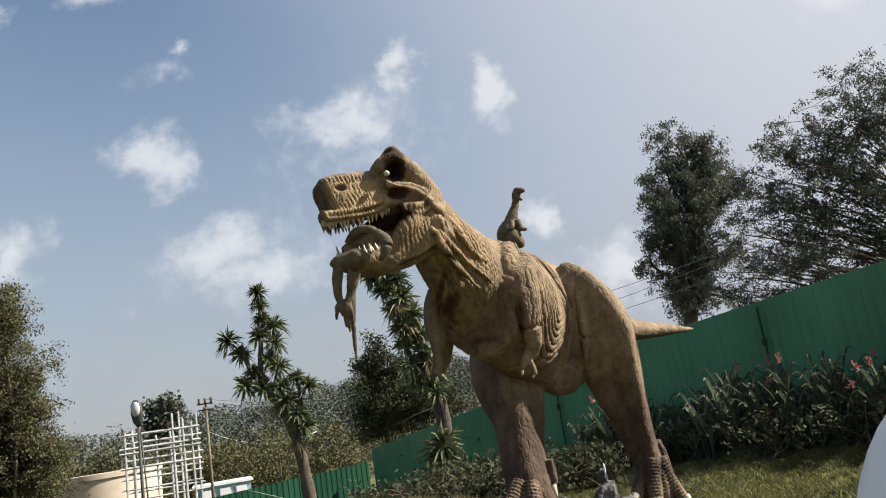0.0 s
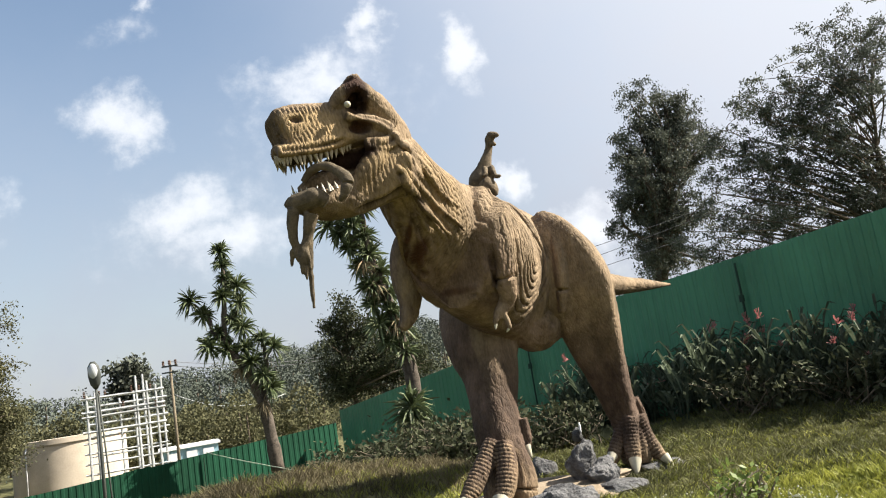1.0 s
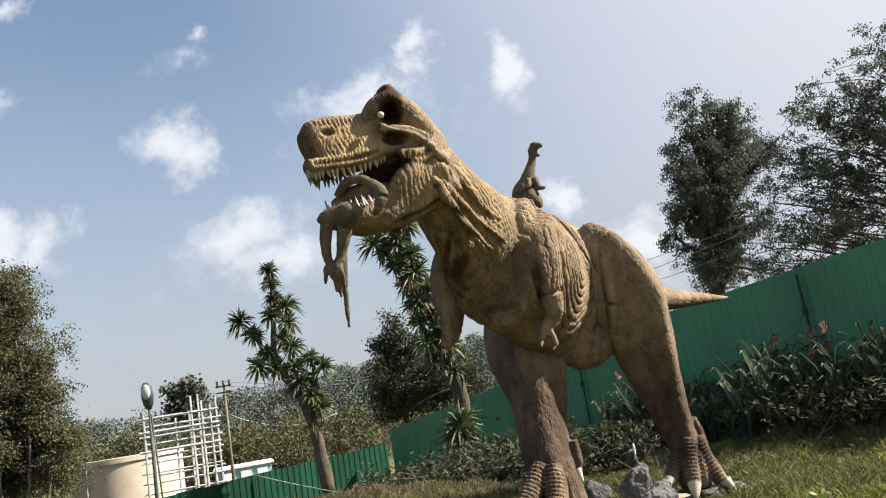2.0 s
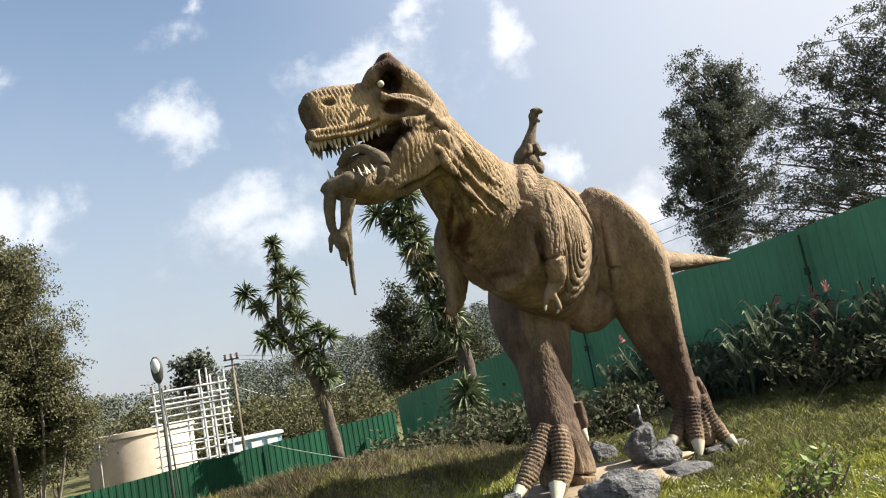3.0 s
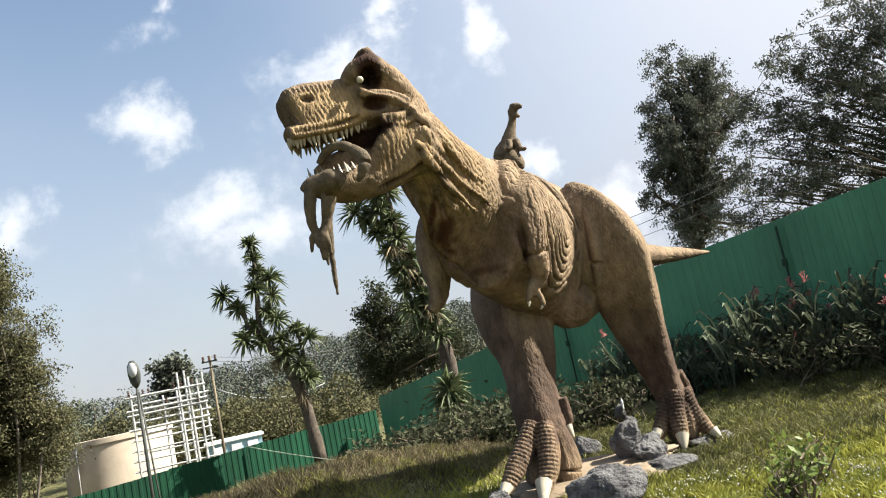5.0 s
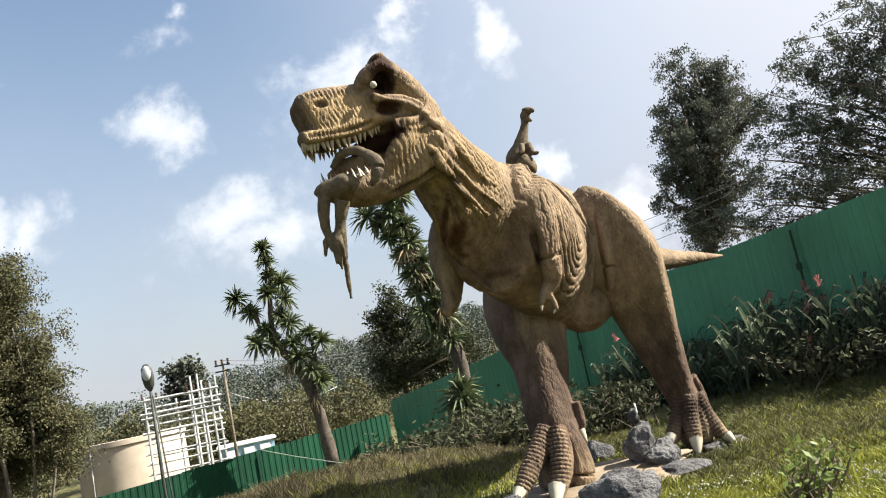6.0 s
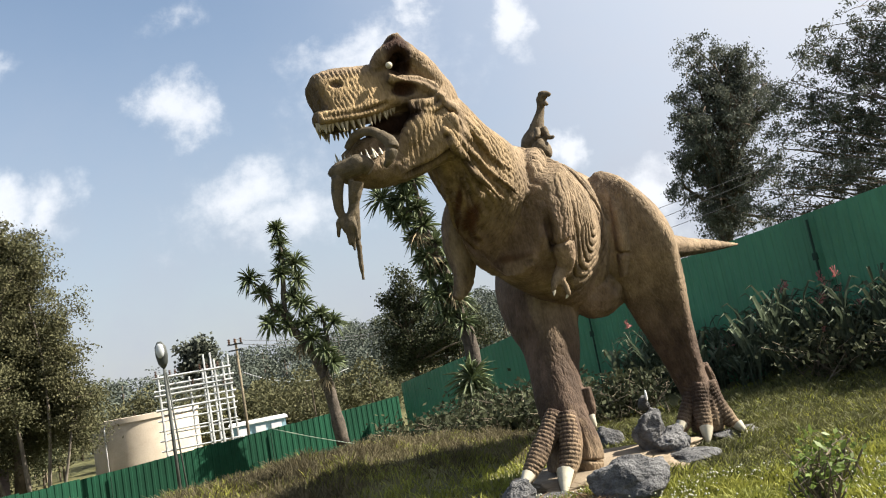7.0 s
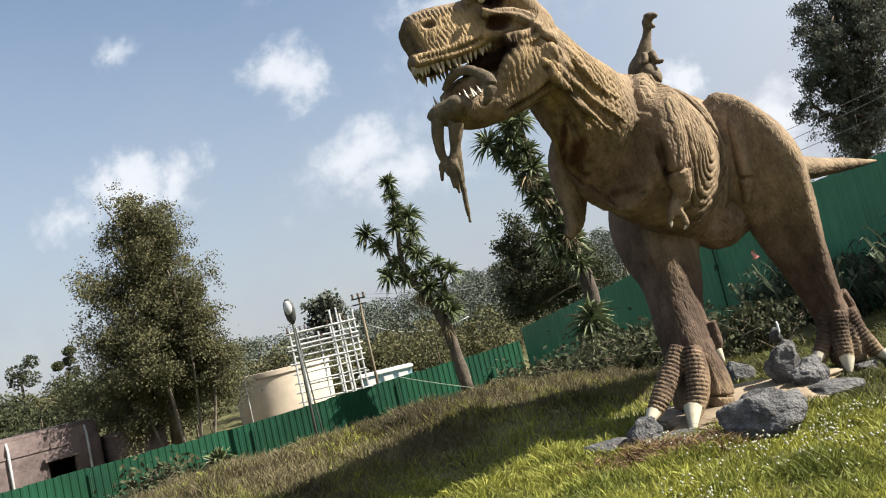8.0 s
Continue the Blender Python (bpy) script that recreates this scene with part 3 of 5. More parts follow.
    limb(((0.157, 6.282, 3.827, .02), (0.266, 6.343, 3.690, 0.029), (0.434, 6.591, 3.544, 0.032), (0.644, 6.878, 3.397, 0.029), (0.843, 7.212, 3.308, .015)), 8)
    limb(((0.124, 6.953, 3.149, .02), (0.180, 7.149, 2.966, 0.036), (0.260, 7.397, 2.777, 0.040), (0.378, 7.532, 2.598, 0.032), (0.504, 7.665, 2.490, .015)), 8)
    limb(((0.282, 6.764, 3.193, .02), (0.380, 6.976, 3.029, 0.036), (0.479, 7.220, 2.833, 0.043), (0.594, 7.474, 2.621, 0.036), (0.754, 7.708, 2.413, .015)), 8)
    # shoulder blade and left arm
    limb(((1.092, 8.121, 3.602, 0.1), (1.125, 7.756, 3.324, 0.17), (1.126, 7.673, 2.988, 0.18), (1.133, 7.696, 2.690, 0.145), (1.155, 7.751, 2.442, 0.1), (1.121, 7.832, 2.303, 0.09), (1.030, 7.809, 2.200, 0.065), (0.994, 7.807, 2.148, 0.05)), 14)
    limb(((1.030, 7.809, 2.200, 0.05), (0.977, 7.778, 2.137, 0.035), (0.956, 7.778, 2.070, 0.022)), 8, steps=6)
    limb(((1.041, 7.809, 2.198, 0.05), (1.087, 7.799, 2.116, 0.034), (1.102, 7.791, 2.029, 0.03), (1.083, 7.797, 1.992, 0.012)), 8)
    # right arm
    limb(((0.350, 8.097, 3.172, 0.3), (0.170, 8.172, 3.032, 0.22), (0.108, 8.211, 2.765, 0.19), (0.095, 8.197, 2.513, 0.135), (0.052, 8.174, 2.332, 0.1), (-0.036, 8.143, 2.206, 0.05)), 14)
    # left leg
    limb(((1.913, 9.244, 3.406, 0.12, 0.12), (1.985, 9.050, 3.043, 0.36, 0.25), (2.150, 9.075, 2.561, 0.46, 0.30), (2.290, 9.235, 2.129, 0.39, 0.29), (2.410, 9.420, 1.658, 0.31, 0.27), (2.531, 9.551, 1.179, 0.22, 0.25), (2.618, 9.653, 0.805, 0.18, 0.22), (2.679, 9.639, 0.546, 0.19, 0.21), (2.683, 9.605, 0.289, 0.2, 0.22), (2.674, 9.594, 0.153, 0.17, 0.18)), 40, 5.0, up=(-0.42, -0.90, 0.2))
    limb(((1.899, 9.188, 3.447, 0.05), (1.961, 9.007, 3.291, 0.08), (1.992, 8.844, 3.011, 0.09), (1.986, 8.809, 2.695, 0.09), (1.959, 8.852, 2.400, 0.07), (1.935, 8.935, 2.175, 0.03)), 12)
    limb(TOES[0], 12)
    limb(TOES[1], 12)
    limb(TOES[2], 12)
    limb(((2.833, 9.751, 0.937, 0.06), (2.926, 9.869, 0.662, 0.07), (2.995, 9.963, 0.353, 0.05), (3.009, 9.984, 0.204, 0.02)), 10)
    # right leg
    limb(((1.090, 9.723, 2.655, 0.5, 0.5), (0.944, 9.385, 2.213, 0.46, 0.48), (0.914, 9.134, 1.854, 0.4, 0.42), (0.932, 8.994, 1.561, 0.32, 0.34), (0.907, 8.875, 1.262, 0.265, 0.28), (0.896, 8.777, 0.964, 0.255, 0.27), (0.901, 8.700, 0.651, 0.25, 0.25), (0.849, 8.663, 0.354, 0.23, 0.23), (0.813, 8.653, 0.147, 0.2, 0.2)), 28, 2.6, up=(-0.65, -0.76, 0.2))
    limb(TOES[3], 12)
    limb(TOES[4], 12)
    limb(((1.023, 8.592, 0.823, 0.08), (1.044, 8.608, 0.568, 0.15), (1.054, 8.601, 0.338, 0.18), (1.018, 8.586, 0.164, 0.17), (0.953, 8.566, 0.034, 0.09)), 12)
    limb(((1.122, 8.734, 0.382, 0.06), (1.165, 8.758, 0.214, 0.06), (1.213, 8.768, 0.134, 0.03)), 10)
    limb(((1.198, 8.725, 1.000, 0.06), (1.212, 8.727, 0.775, 0.06), (1.203, 8.717, 0.632, 0.03)), 10)
    # belly keel
    limb(((1.335, 9.087, 2.121, 0.18, 0.2), (1.578, 9.193, 2.052, 0.3, 0.32), (1.838, 9.483, 2.107, 0.28, 0.28)), 14)
    raw = bpy.data.meshes.new("trex_raw")
    raw.from_pydata([tuple(v) for v in s.v], [], s.f)
    tmp = new("trex_raw", raw)
    md = tmp.modifiers.new("remesh", "REMESH")
    md.mode, md.voxel_size = "VOXEL", 0.0115
    sm = tmp.modifiers.new("smooth", "SMOOTH")
    sm.factor, sm.iterations = 0.5, 2
    dg = bpy.context.evaluated_depsgraph_get()
    me = bpy.data.meshes.new_from_object(tmp.evaluated_get(dg))
    bpy.data.objects.remove(tmp)
    bpy.data.meshes.remove(raw)
    me.name = "trex_statue"

    # wrinkles and paint; the paint also has light and shade put into its colour
    n = len(me.vertices)
    co = np.empty(n * 3); me.vertices.foreach_get("co", co); co = co.reshape(-1, 3)
    no = np.empty(n * 3); me.vertices.foreach_get("normal", no); no = no.reshape(-1, 3)
    fwd, left = np.array((-0.65, -0.76, 0)), np.array((0.76, -0.65, 0))
    rough = np.array([noise.fractal(Vector(c) * 2.3, 0.9, 2.1, 4) for c in co])
    fine = np.array([noise.noise(Vector(c) * 9.0) for c in co])

    rest_co = co.copy()

    def near(p, r, fall=0.5):
        d = np.linalg.norm((rest_co - np.array(p)) / np.array(r), axis=1)
        return 1 - smooth_step(1 - fall, 1, d)

    def ridge(x):
        return 0.35 - 1.3 * (1 - np.abs(np.sin(x))) ** 2.2

    # the breast falls in before the shoulder blade, the waist before the thigh
    f, l, z = co @ fwd, co @ left, co[:, 2]
    outer = smooth_step(0.0, 0.35, l + 4.78)
    edge = -6.40 - 0.55 * smooth_step(3.05, 3.60, z)
    breast = smooth_step(0.0, 0.11, f - edge) * (1 - smooth_step(-5.9, -4.9, f)) * (0.16 + 0.30 * smooth_step(3.15, 2.45, z)) * (1 - 0.6 * smooth_step(3.3, 3.7, z))
    waist = smooth_step(0.0, 0.10, f + 7.86) * (1 - smooth_step(-7.62, -7.05, f)) * smooth_step(1.7, 2.1, z)
    co = co - left * (outer * (breast + 0.07 * waist))[:, None]
    me.vertices.foreach_set("co", co.ravel())
    me.update()
    me.vertices.foreach_get("normal", no_flat := np.empty(n * 3))
    no = no_flat.reshape(-1, 3)

    flank = np.array((1.669, 8.230, 2.846))
    u = (co - flank) @ fwd
    w = co[:, 2] - flank[2]
    e = np.sqrt((u / 0.64) ** 2 + (np.minimum(w, 0) / 0.80) ** 2 + (np.maximum(w, 0) / 2.6) ** 2)
    mask = (1 - smooth_step(0.85, 1.12, e)) * smooth_step(0.05, 0.5, no @ left) * smooth_step(0.08, 0.3, e) * smooth_step(-0.64, -0.48, u)
    shift = 0.026 * mask * ridge((e + 0.07 * rough) * 30) + 0.010 * mask * rough
    drape = smooth_step(0.1, 0.5, no @ left) * near((1.249, 7.555, 3.117), (1.1, 1.1, 0.8))
    shift += 0.013 * drape * smooth_step(-0.62, -0.45, u) * ridge(co @ fwd * 42 + 3.5 * rough + 0.8 * fine)
    # neck: long creases
    nk = near((0.396, 6.906, 3.368), (0.95, 0.95, 0.8), 0.5)
    ax = np.array((0.742, 8.061, 3.020)) - np.array((0.183, 6.756, 3.744)); ax /= np.linalg.norm(ax)
    cr = np.cross(ax, left); cr /= np.linalg.norm(cr)
    nk *= smooth_step(-0.30, 0.0, (co - np.array((0.236, 6.682, 3.548))) @ ax)
    shift += 0.013 * nk * ridge(co @ cr * 56 + 3.0 * rough + 0.8 * fine)
    # muzzle: fine upright creases; cheek: creases across
    mz = near((-0.511, 5.958, 3.854), (0.5, 0.42, 0.25), 0.3)
    hd = np.array((-0.886, 6.125, 3.930)) - np.array((-0.054, 6.553, 4.063)); hd /= np.linalg.norm(hd)
    shift += 0.010 * mz * ridge(co @ hd * 92 + 5 * rough + 2.2 * fine)
    ck = near((0.011, 6.226, 3.498), (0.34, 0.4, 0.36), 0.4)
    shift += 0.010 * ck * ridge(co @ hd * 74 + 2.5 * rough + 0.8 * fine)
    # ridge of small knobs over the muzzle
    top = near((-0.524, 5.990, 4.070), (0.42, 0.20, 0.05), 0.4)
    shift += 0.009 * top * np.sin(co @ hd * 170)
    # thigh
    th = near((2.528, 9.429, 1.674), (0.7, 0.7, 1.3), 0.4)
    shift += 0.004 * th * ridge(co @ np.array((0.7, -0.5, 0.25)) * 46 + 3.5 * rough + fine)
    rest = 1 - np.clip(mask + nk + mz + ck, 0, 1)
    shift += rest * (0.008 * rough + 0.004 * ridge(co @ np.array((0.75, -0.6, 0.15)) * 60 + 5 * rough + 1.5 * fine)) + 0.0025 * fine
    # ringed scutes down the toes
    groove, crease = np.zeros(n), np.zeros(n)
    for path in TOES:
        p = curve_points(path, 10)
        run = np.concatenate([[0], np.cumsum(np.linalg.norm(np.diff(p[:, :3], axis=0), axis=1))])
        best, arg = np.full(n, 9.0), np.zeros(n)
        for q, u in zip(p, run):
            d = np.linalg.norm(co - q[:3], axis=1)
            arg = np.where(d < best, (u + (co - q[:3]) @ ((p[-1, :3] - p[0, :3]) / run[-1])), arg)
            best = np.minimum(best, d)
        on = (1 - smooth_step(0.13, 0.16, best)) * smooth_step(-0.15, 0.25, no @ fwd) * smooth_step(0.0, 0.08, arg) * (1 - smooth_step(run[-1] - 0.10, run[-1] - 0.04, arg))
        wave = np.abs(np.sin(arg * math.pi / 0.044)) ** 0.6
        shift += on * 0.013 * (wave - 0.45)
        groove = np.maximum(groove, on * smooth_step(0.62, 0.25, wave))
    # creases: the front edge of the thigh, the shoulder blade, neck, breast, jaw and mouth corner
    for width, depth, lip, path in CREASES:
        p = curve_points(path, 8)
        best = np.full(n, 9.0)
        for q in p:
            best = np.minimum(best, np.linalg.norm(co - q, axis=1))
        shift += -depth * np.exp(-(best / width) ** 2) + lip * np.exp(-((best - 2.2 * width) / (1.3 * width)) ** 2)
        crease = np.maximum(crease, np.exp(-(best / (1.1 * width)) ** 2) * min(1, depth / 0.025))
    # eye socket and nostril are hollows
    shift -= 0.075 * near((-0.133, 6.195, 4.175), (0.13, 0.20, 0.13), 0.7) + 0.03 * near((-0.200, 6.001, 4.061), (0.08, 0.12, 0.06), 0.8)
    shift -= 0.055 * near((-0.110, 6.130, 3.895), (0.14, 0.2, 0.07), 0.7)
    shift -= 0.035 * near((-0.655, 5.963, 3.974), (0.075, 0.12, 0.045), 0.8)
    co = co + no * shift[:, None]
    me.vertices.foreach_set("co", co.ravel())

    tone = np.ones((n, 4))
    base = np.array((1.0, 1.0, 1.0))
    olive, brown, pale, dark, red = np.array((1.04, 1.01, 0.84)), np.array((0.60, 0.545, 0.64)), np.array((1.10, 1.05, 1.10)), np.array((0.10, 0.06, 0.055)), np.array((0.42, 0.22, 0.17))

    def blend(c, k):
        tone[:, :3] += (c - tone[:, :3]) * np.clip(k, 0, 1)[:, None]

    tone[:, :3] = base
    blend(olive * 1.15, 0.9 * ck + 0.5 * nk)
    # yellowish muzzle paint, brightened in the colour to stand in for sunlight
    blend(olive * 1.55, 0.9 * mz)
    # brown legs, with shade put into the colour of faces turned from the sun
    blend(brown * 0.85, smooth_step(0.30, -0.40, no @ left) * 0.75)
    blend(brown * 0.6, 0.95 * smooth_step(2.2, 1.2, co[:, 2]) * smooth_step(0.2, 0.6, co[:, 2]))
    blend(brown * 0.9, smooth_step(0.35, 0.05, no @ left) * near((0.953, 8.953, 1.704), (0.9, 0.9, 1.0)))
    blend(pale, 0.9 * near((0.734, 7.657, 2.470), (0.8, 0.8, 0.5)) * smooth_step(0.3, -0.4, no[:, 2]))
    blend(pale, 0.9 * near((1.468, 8.831, 1.959), (0.45, 0.45, 0.25)))
    # shade put into the colour of sunken wrinkles, toe grooves and creases
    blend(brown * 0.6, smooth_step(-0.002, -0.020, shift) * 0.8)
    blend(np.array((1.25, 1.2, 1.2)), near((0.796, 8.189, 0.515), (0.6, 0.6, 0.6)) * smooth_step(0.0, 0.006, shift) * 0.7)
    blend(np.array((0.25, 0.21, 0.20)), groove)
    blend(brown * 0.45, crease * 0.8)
    # brownish breast stain, with shade painted over its front and turned-away faces
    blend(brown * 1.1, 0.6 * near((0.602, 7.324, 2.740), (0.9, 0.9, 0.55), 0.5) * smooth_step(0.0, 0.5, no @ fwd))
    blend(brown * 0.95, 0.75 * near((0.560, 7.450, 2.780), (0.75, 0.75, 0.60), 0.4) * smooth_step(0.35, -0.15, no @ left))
    for p, size in (((0.419, 7.123, 2.900), (0.13, 0.3, 0.22)), ((0.516, 7.343, 2.732), (0.15, 0.3, 0.2)), ((0.645, 7.505, 2.585), (0.16, 0.3, 0.12)), ((0.767, 7.580, 2.512), (0.12, 0.3, 0.09)), ((0.250, 6.967, 3.055), (0.05, 0.25, 0.24)), ((0.287, 7.244, 2.848), (0.04, 0.25, 0.2))):
        blend(red * 0.6, 0.95 * near(p, size, 0.6) * smooth_step(-0.5, 0.0, rough))
    # dark paint with shade put in: mouth, socket, cheek hollow, front of the muzzle
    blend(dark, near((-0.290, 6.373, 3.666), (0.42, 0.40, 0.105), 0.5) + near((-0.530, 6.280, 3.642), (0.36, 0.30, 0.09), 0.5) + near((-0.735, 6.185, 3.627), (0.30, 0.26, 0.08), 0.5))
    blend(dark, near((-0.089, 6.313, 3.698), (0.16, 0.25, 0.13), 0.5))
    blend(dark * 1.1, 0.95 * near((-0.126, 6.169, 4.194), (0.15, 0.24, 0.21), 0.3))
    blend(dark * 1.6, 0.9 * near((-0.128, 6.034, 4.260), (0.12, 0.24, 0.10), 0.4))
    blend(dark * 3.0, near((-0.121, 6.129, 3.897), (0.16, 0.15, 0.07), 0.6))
    blend(np.array((0.45, 0.42, 0.36)), near((-0.871, 6.148, 3.910), (0.18, 0.40, 0.35), 0.6) * smooth_step(0.3, 0.8, no @ hd))
    # these vertex colours carry the painted shade along with the paint
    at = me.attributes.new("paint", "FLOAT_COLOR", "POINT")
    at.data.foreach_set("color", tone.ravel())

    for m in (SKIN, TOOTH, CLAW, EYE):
        me.materials.append(m)
    bm = bmesh.new()
    bm.from_mesh(me)
    for f in bm.faces:
        f.smooth = True

    def spike(root, tip, r, material, bend=0.0):
        a, b = Vector(root), Vector(tip)
        d = b - a
        sd = d.orthogonal().normalized()
        n2 = d.cross(sd).normalized()
        rings = []
        for k in range(4):
            t = k / 4
            c = a + d * t + Vector((0, 0, 1)) * (bend * math.sin(t * 2.2))
            rr = r * (1 - t) ** 0.7
            rings.append([bm.verts.new(c + (sd * math.cos(q * math.pi / 4) + n2 * math.sin(q * math.pi / 4)) * rr) for q in range(8)])
        end = bm.verts.new(b)
        for r0, r1 in zip(rings, rings[1:]):
            for q in range(8):
                f = bm.faces.new((r0[q], r0[(q + 1) % 8], r1[(q + 1) % 8], r1[q])); f.material_index = material; f.smooth = True
        for q in range(8):
            f = bm.faces.new((rings[-1][q], rings[-1][(q + 1) % 8], end)); f.material_index = material; f.smooth = True

    rng = random.Random(4)
    down = Vector((0, 0, -1))
    # upper teeth along both lips and round the front, lower teeth
    near_lip = curve_points(((-0.875, 6.040, 3.673), (-0.803, 5.983, 3.640), (-0.676, 6.001, 3.634), (-0.497, 6.094, 3.664), (-0.330, 6.183, 3.723), (-0.240, 6.232, 3.791)), 4)
    far_lip = curve_points(((-0.903, 6.140, 3.689), (-0.872, 6.361, 3.687), (-0.749, 6.476, 3.715), (-0.555, 6.587, 3.760)), 5)
    for lip, m in ((near_lip, 21), (far_lip, 15)):
        for k in range(m):
            p = Vector(lip[round(k * (len(lip) - 1) / (m - 1))])
            size = rng.uniform(0.045, 0.078) * (0.75 if k > m * 0.75 else 1)
            spike(p + Vector((0, 0, 0.03)), p + down * size + Vector((rng.uniform(-.01, .03), 0, 0)), 0.019, 1)
    low_near = curve_points(((-0.772, 6.088, 3.323), (-0.649, 6.064, 3.330), (-0.507, 6.098, 3.358), (-0.401, 6.150, 3.403)), 5)
    low_far = curve_points(((-0.794, 6.315, 3.438), (-0.624, 6.403, 3.503), (-0.418, 6.486, 3.596), (-0.268, 6.532, 3.610)), 5)
    for lip, m in ((low_near, 10), (low_far, 9)):
        for k in range(m):
            p = Vector(lip[round(k * (len(lip) - 1) / (m - 1))])
            spike(p - Vector((0, 0, 0.03)), p + Vector((rng.uniform(-.03, .0), 0, rng.uniform(0.035, 0.075))), 0.015, 1)
    # claws
    for a, b, r in (((2.319, 9.364, 0.330), (2.186, 9.243, 0.202), .07), ((2.557, 9.249, 0.252), (2.510, 9.135, 0.069), .085), ((2.954, 9.347, 0.215), (3.029, 9.263, 0.087), .07),
                    ((0.357, 8.098, 0.281), (0.252, 7.934, 0.171), .075), ((0.739, 8.115, 0.246), (0.662, 7.885, 0.029), .095), ((1.186, 8.689, 0.688), (1.219, 8.629, 0.536), .05),
                    ((0.964, 7.777, 2.080), (0.948, 7.756, 2.017), .02), ((1.100, 7.793, 2.018), (1.059, 7.780, 1.973), .02)):
        spike(a, b, r, 2)
    bmesh.ops.create_icosphere(bm, subdivisions=3, radius=0.029, matrix=Matrix.Translation((-0.205, 6.022, 4.072)))
    bm.faces.ensure_lookup_table()
    for f in bm.faces[-1280:]:
        f.material_index = 3
        f.smooth = True
    bm.to_mesh(me)
    bm.free()
    ob = new("dinosaur_statue", me)
    tagged(ob, "huge tan painted tyrannosaur statue with open toothed jaws", "statue")


trex()


def small_statue(name, label, material, limbs, voxel, spikes=()):
    s = Soup()
    for rows in limbs:
        p = curve_points(rows, 5)
        s.tube(p[:, :3], [float(max(r, 0.006)) for r in p[:, 3]], 12)
    raw = bpy.data.meshes.new(name)
    raw.from_pydata([tuple(v) for v in s.v], [], s.f)
    tmp = new(name, raw)
    md = tmp.modifiers.new("remesh", "REMESH")
    md.mode, md.voxel_size = "VOXEL", voxel
    sm = tmp.modifiers.new("smooth", "SMOOTH")
    sm.factor, sm.iterations = 0.5, 2
    me = bpy.data.meshes.new_from_object(tmp.evaluated_get(bpy.context.evaluated_depsgraph_get()))
    bpy.data.objects.remove(tmp)
    bpy.data.meshes.remove(raw)
    n = len(me.vertices)
    co = np.empty(n * 3); me.vertices.foreach_get("co", co); co = co.reshape(-1, 3)
    no = np.empty(n * 3); me.vertices.foreach_get("normal", no); no = no.reshape(-1, 3)
    co += no * np.array([0.008 * noise.fractal(Vector(c) * 9, 0.9, 2.1, 3) for c in co])[:, None]
    me.vertices.foreach_set("co", co.ravel())
    me.materials.clear()
    return tagged(link_data(name, me, material, smooth=True), label, "statue")


small_statue("young_dinosaur_statue", "small brown dinosaur statue perched upright on the great one's back", RIDER, (
    ((1.225, 9.731, 3.988, 0.1), (1.299, 9.710, 4.123, 0.16), (1.375, 9.687, 4.272, 0.115), (1.437, 9.664, 4.424, 0.075), (1.489, 9.643, 4.563, 0.055), (1.510, 9.628, 4.664, 0.065), (1.542, 9.620, 4.710, 0.06)),
    ((1.511, 9.621, 4.709, 0.06), (1.559, 9.570, 4.704, 0.055), (1.607, 9.541, 4.692, 0.035), (1.614, 9.525, 4.661, 0.02)),
    ((1.507, 9.630, 4.650, 0.05), (1.544, 9.586, 4.596, 0.035), (1.571, 9.561, 4.558, 0.02)),
    ((1.457, 9.584, 4.270, 0.05), (1.476, 9.549, 4.163, 0.045), (1.520, 9.505, 4.110, 0.03), (1.564, 9.483, 4.118, 0.018)),
    ((1.365, 9.508, 4.251, 0.045), (1.348, 9.451, 4.161, 0.04), (1.307, 9.427, 4.117, 0.025)),
    ((1.339, 9.616, 4.065, 0.13), (1.404, 9.579, 3.964, 0.12), (1.428, 9.593, 3.863, 0.07))), 0.014)
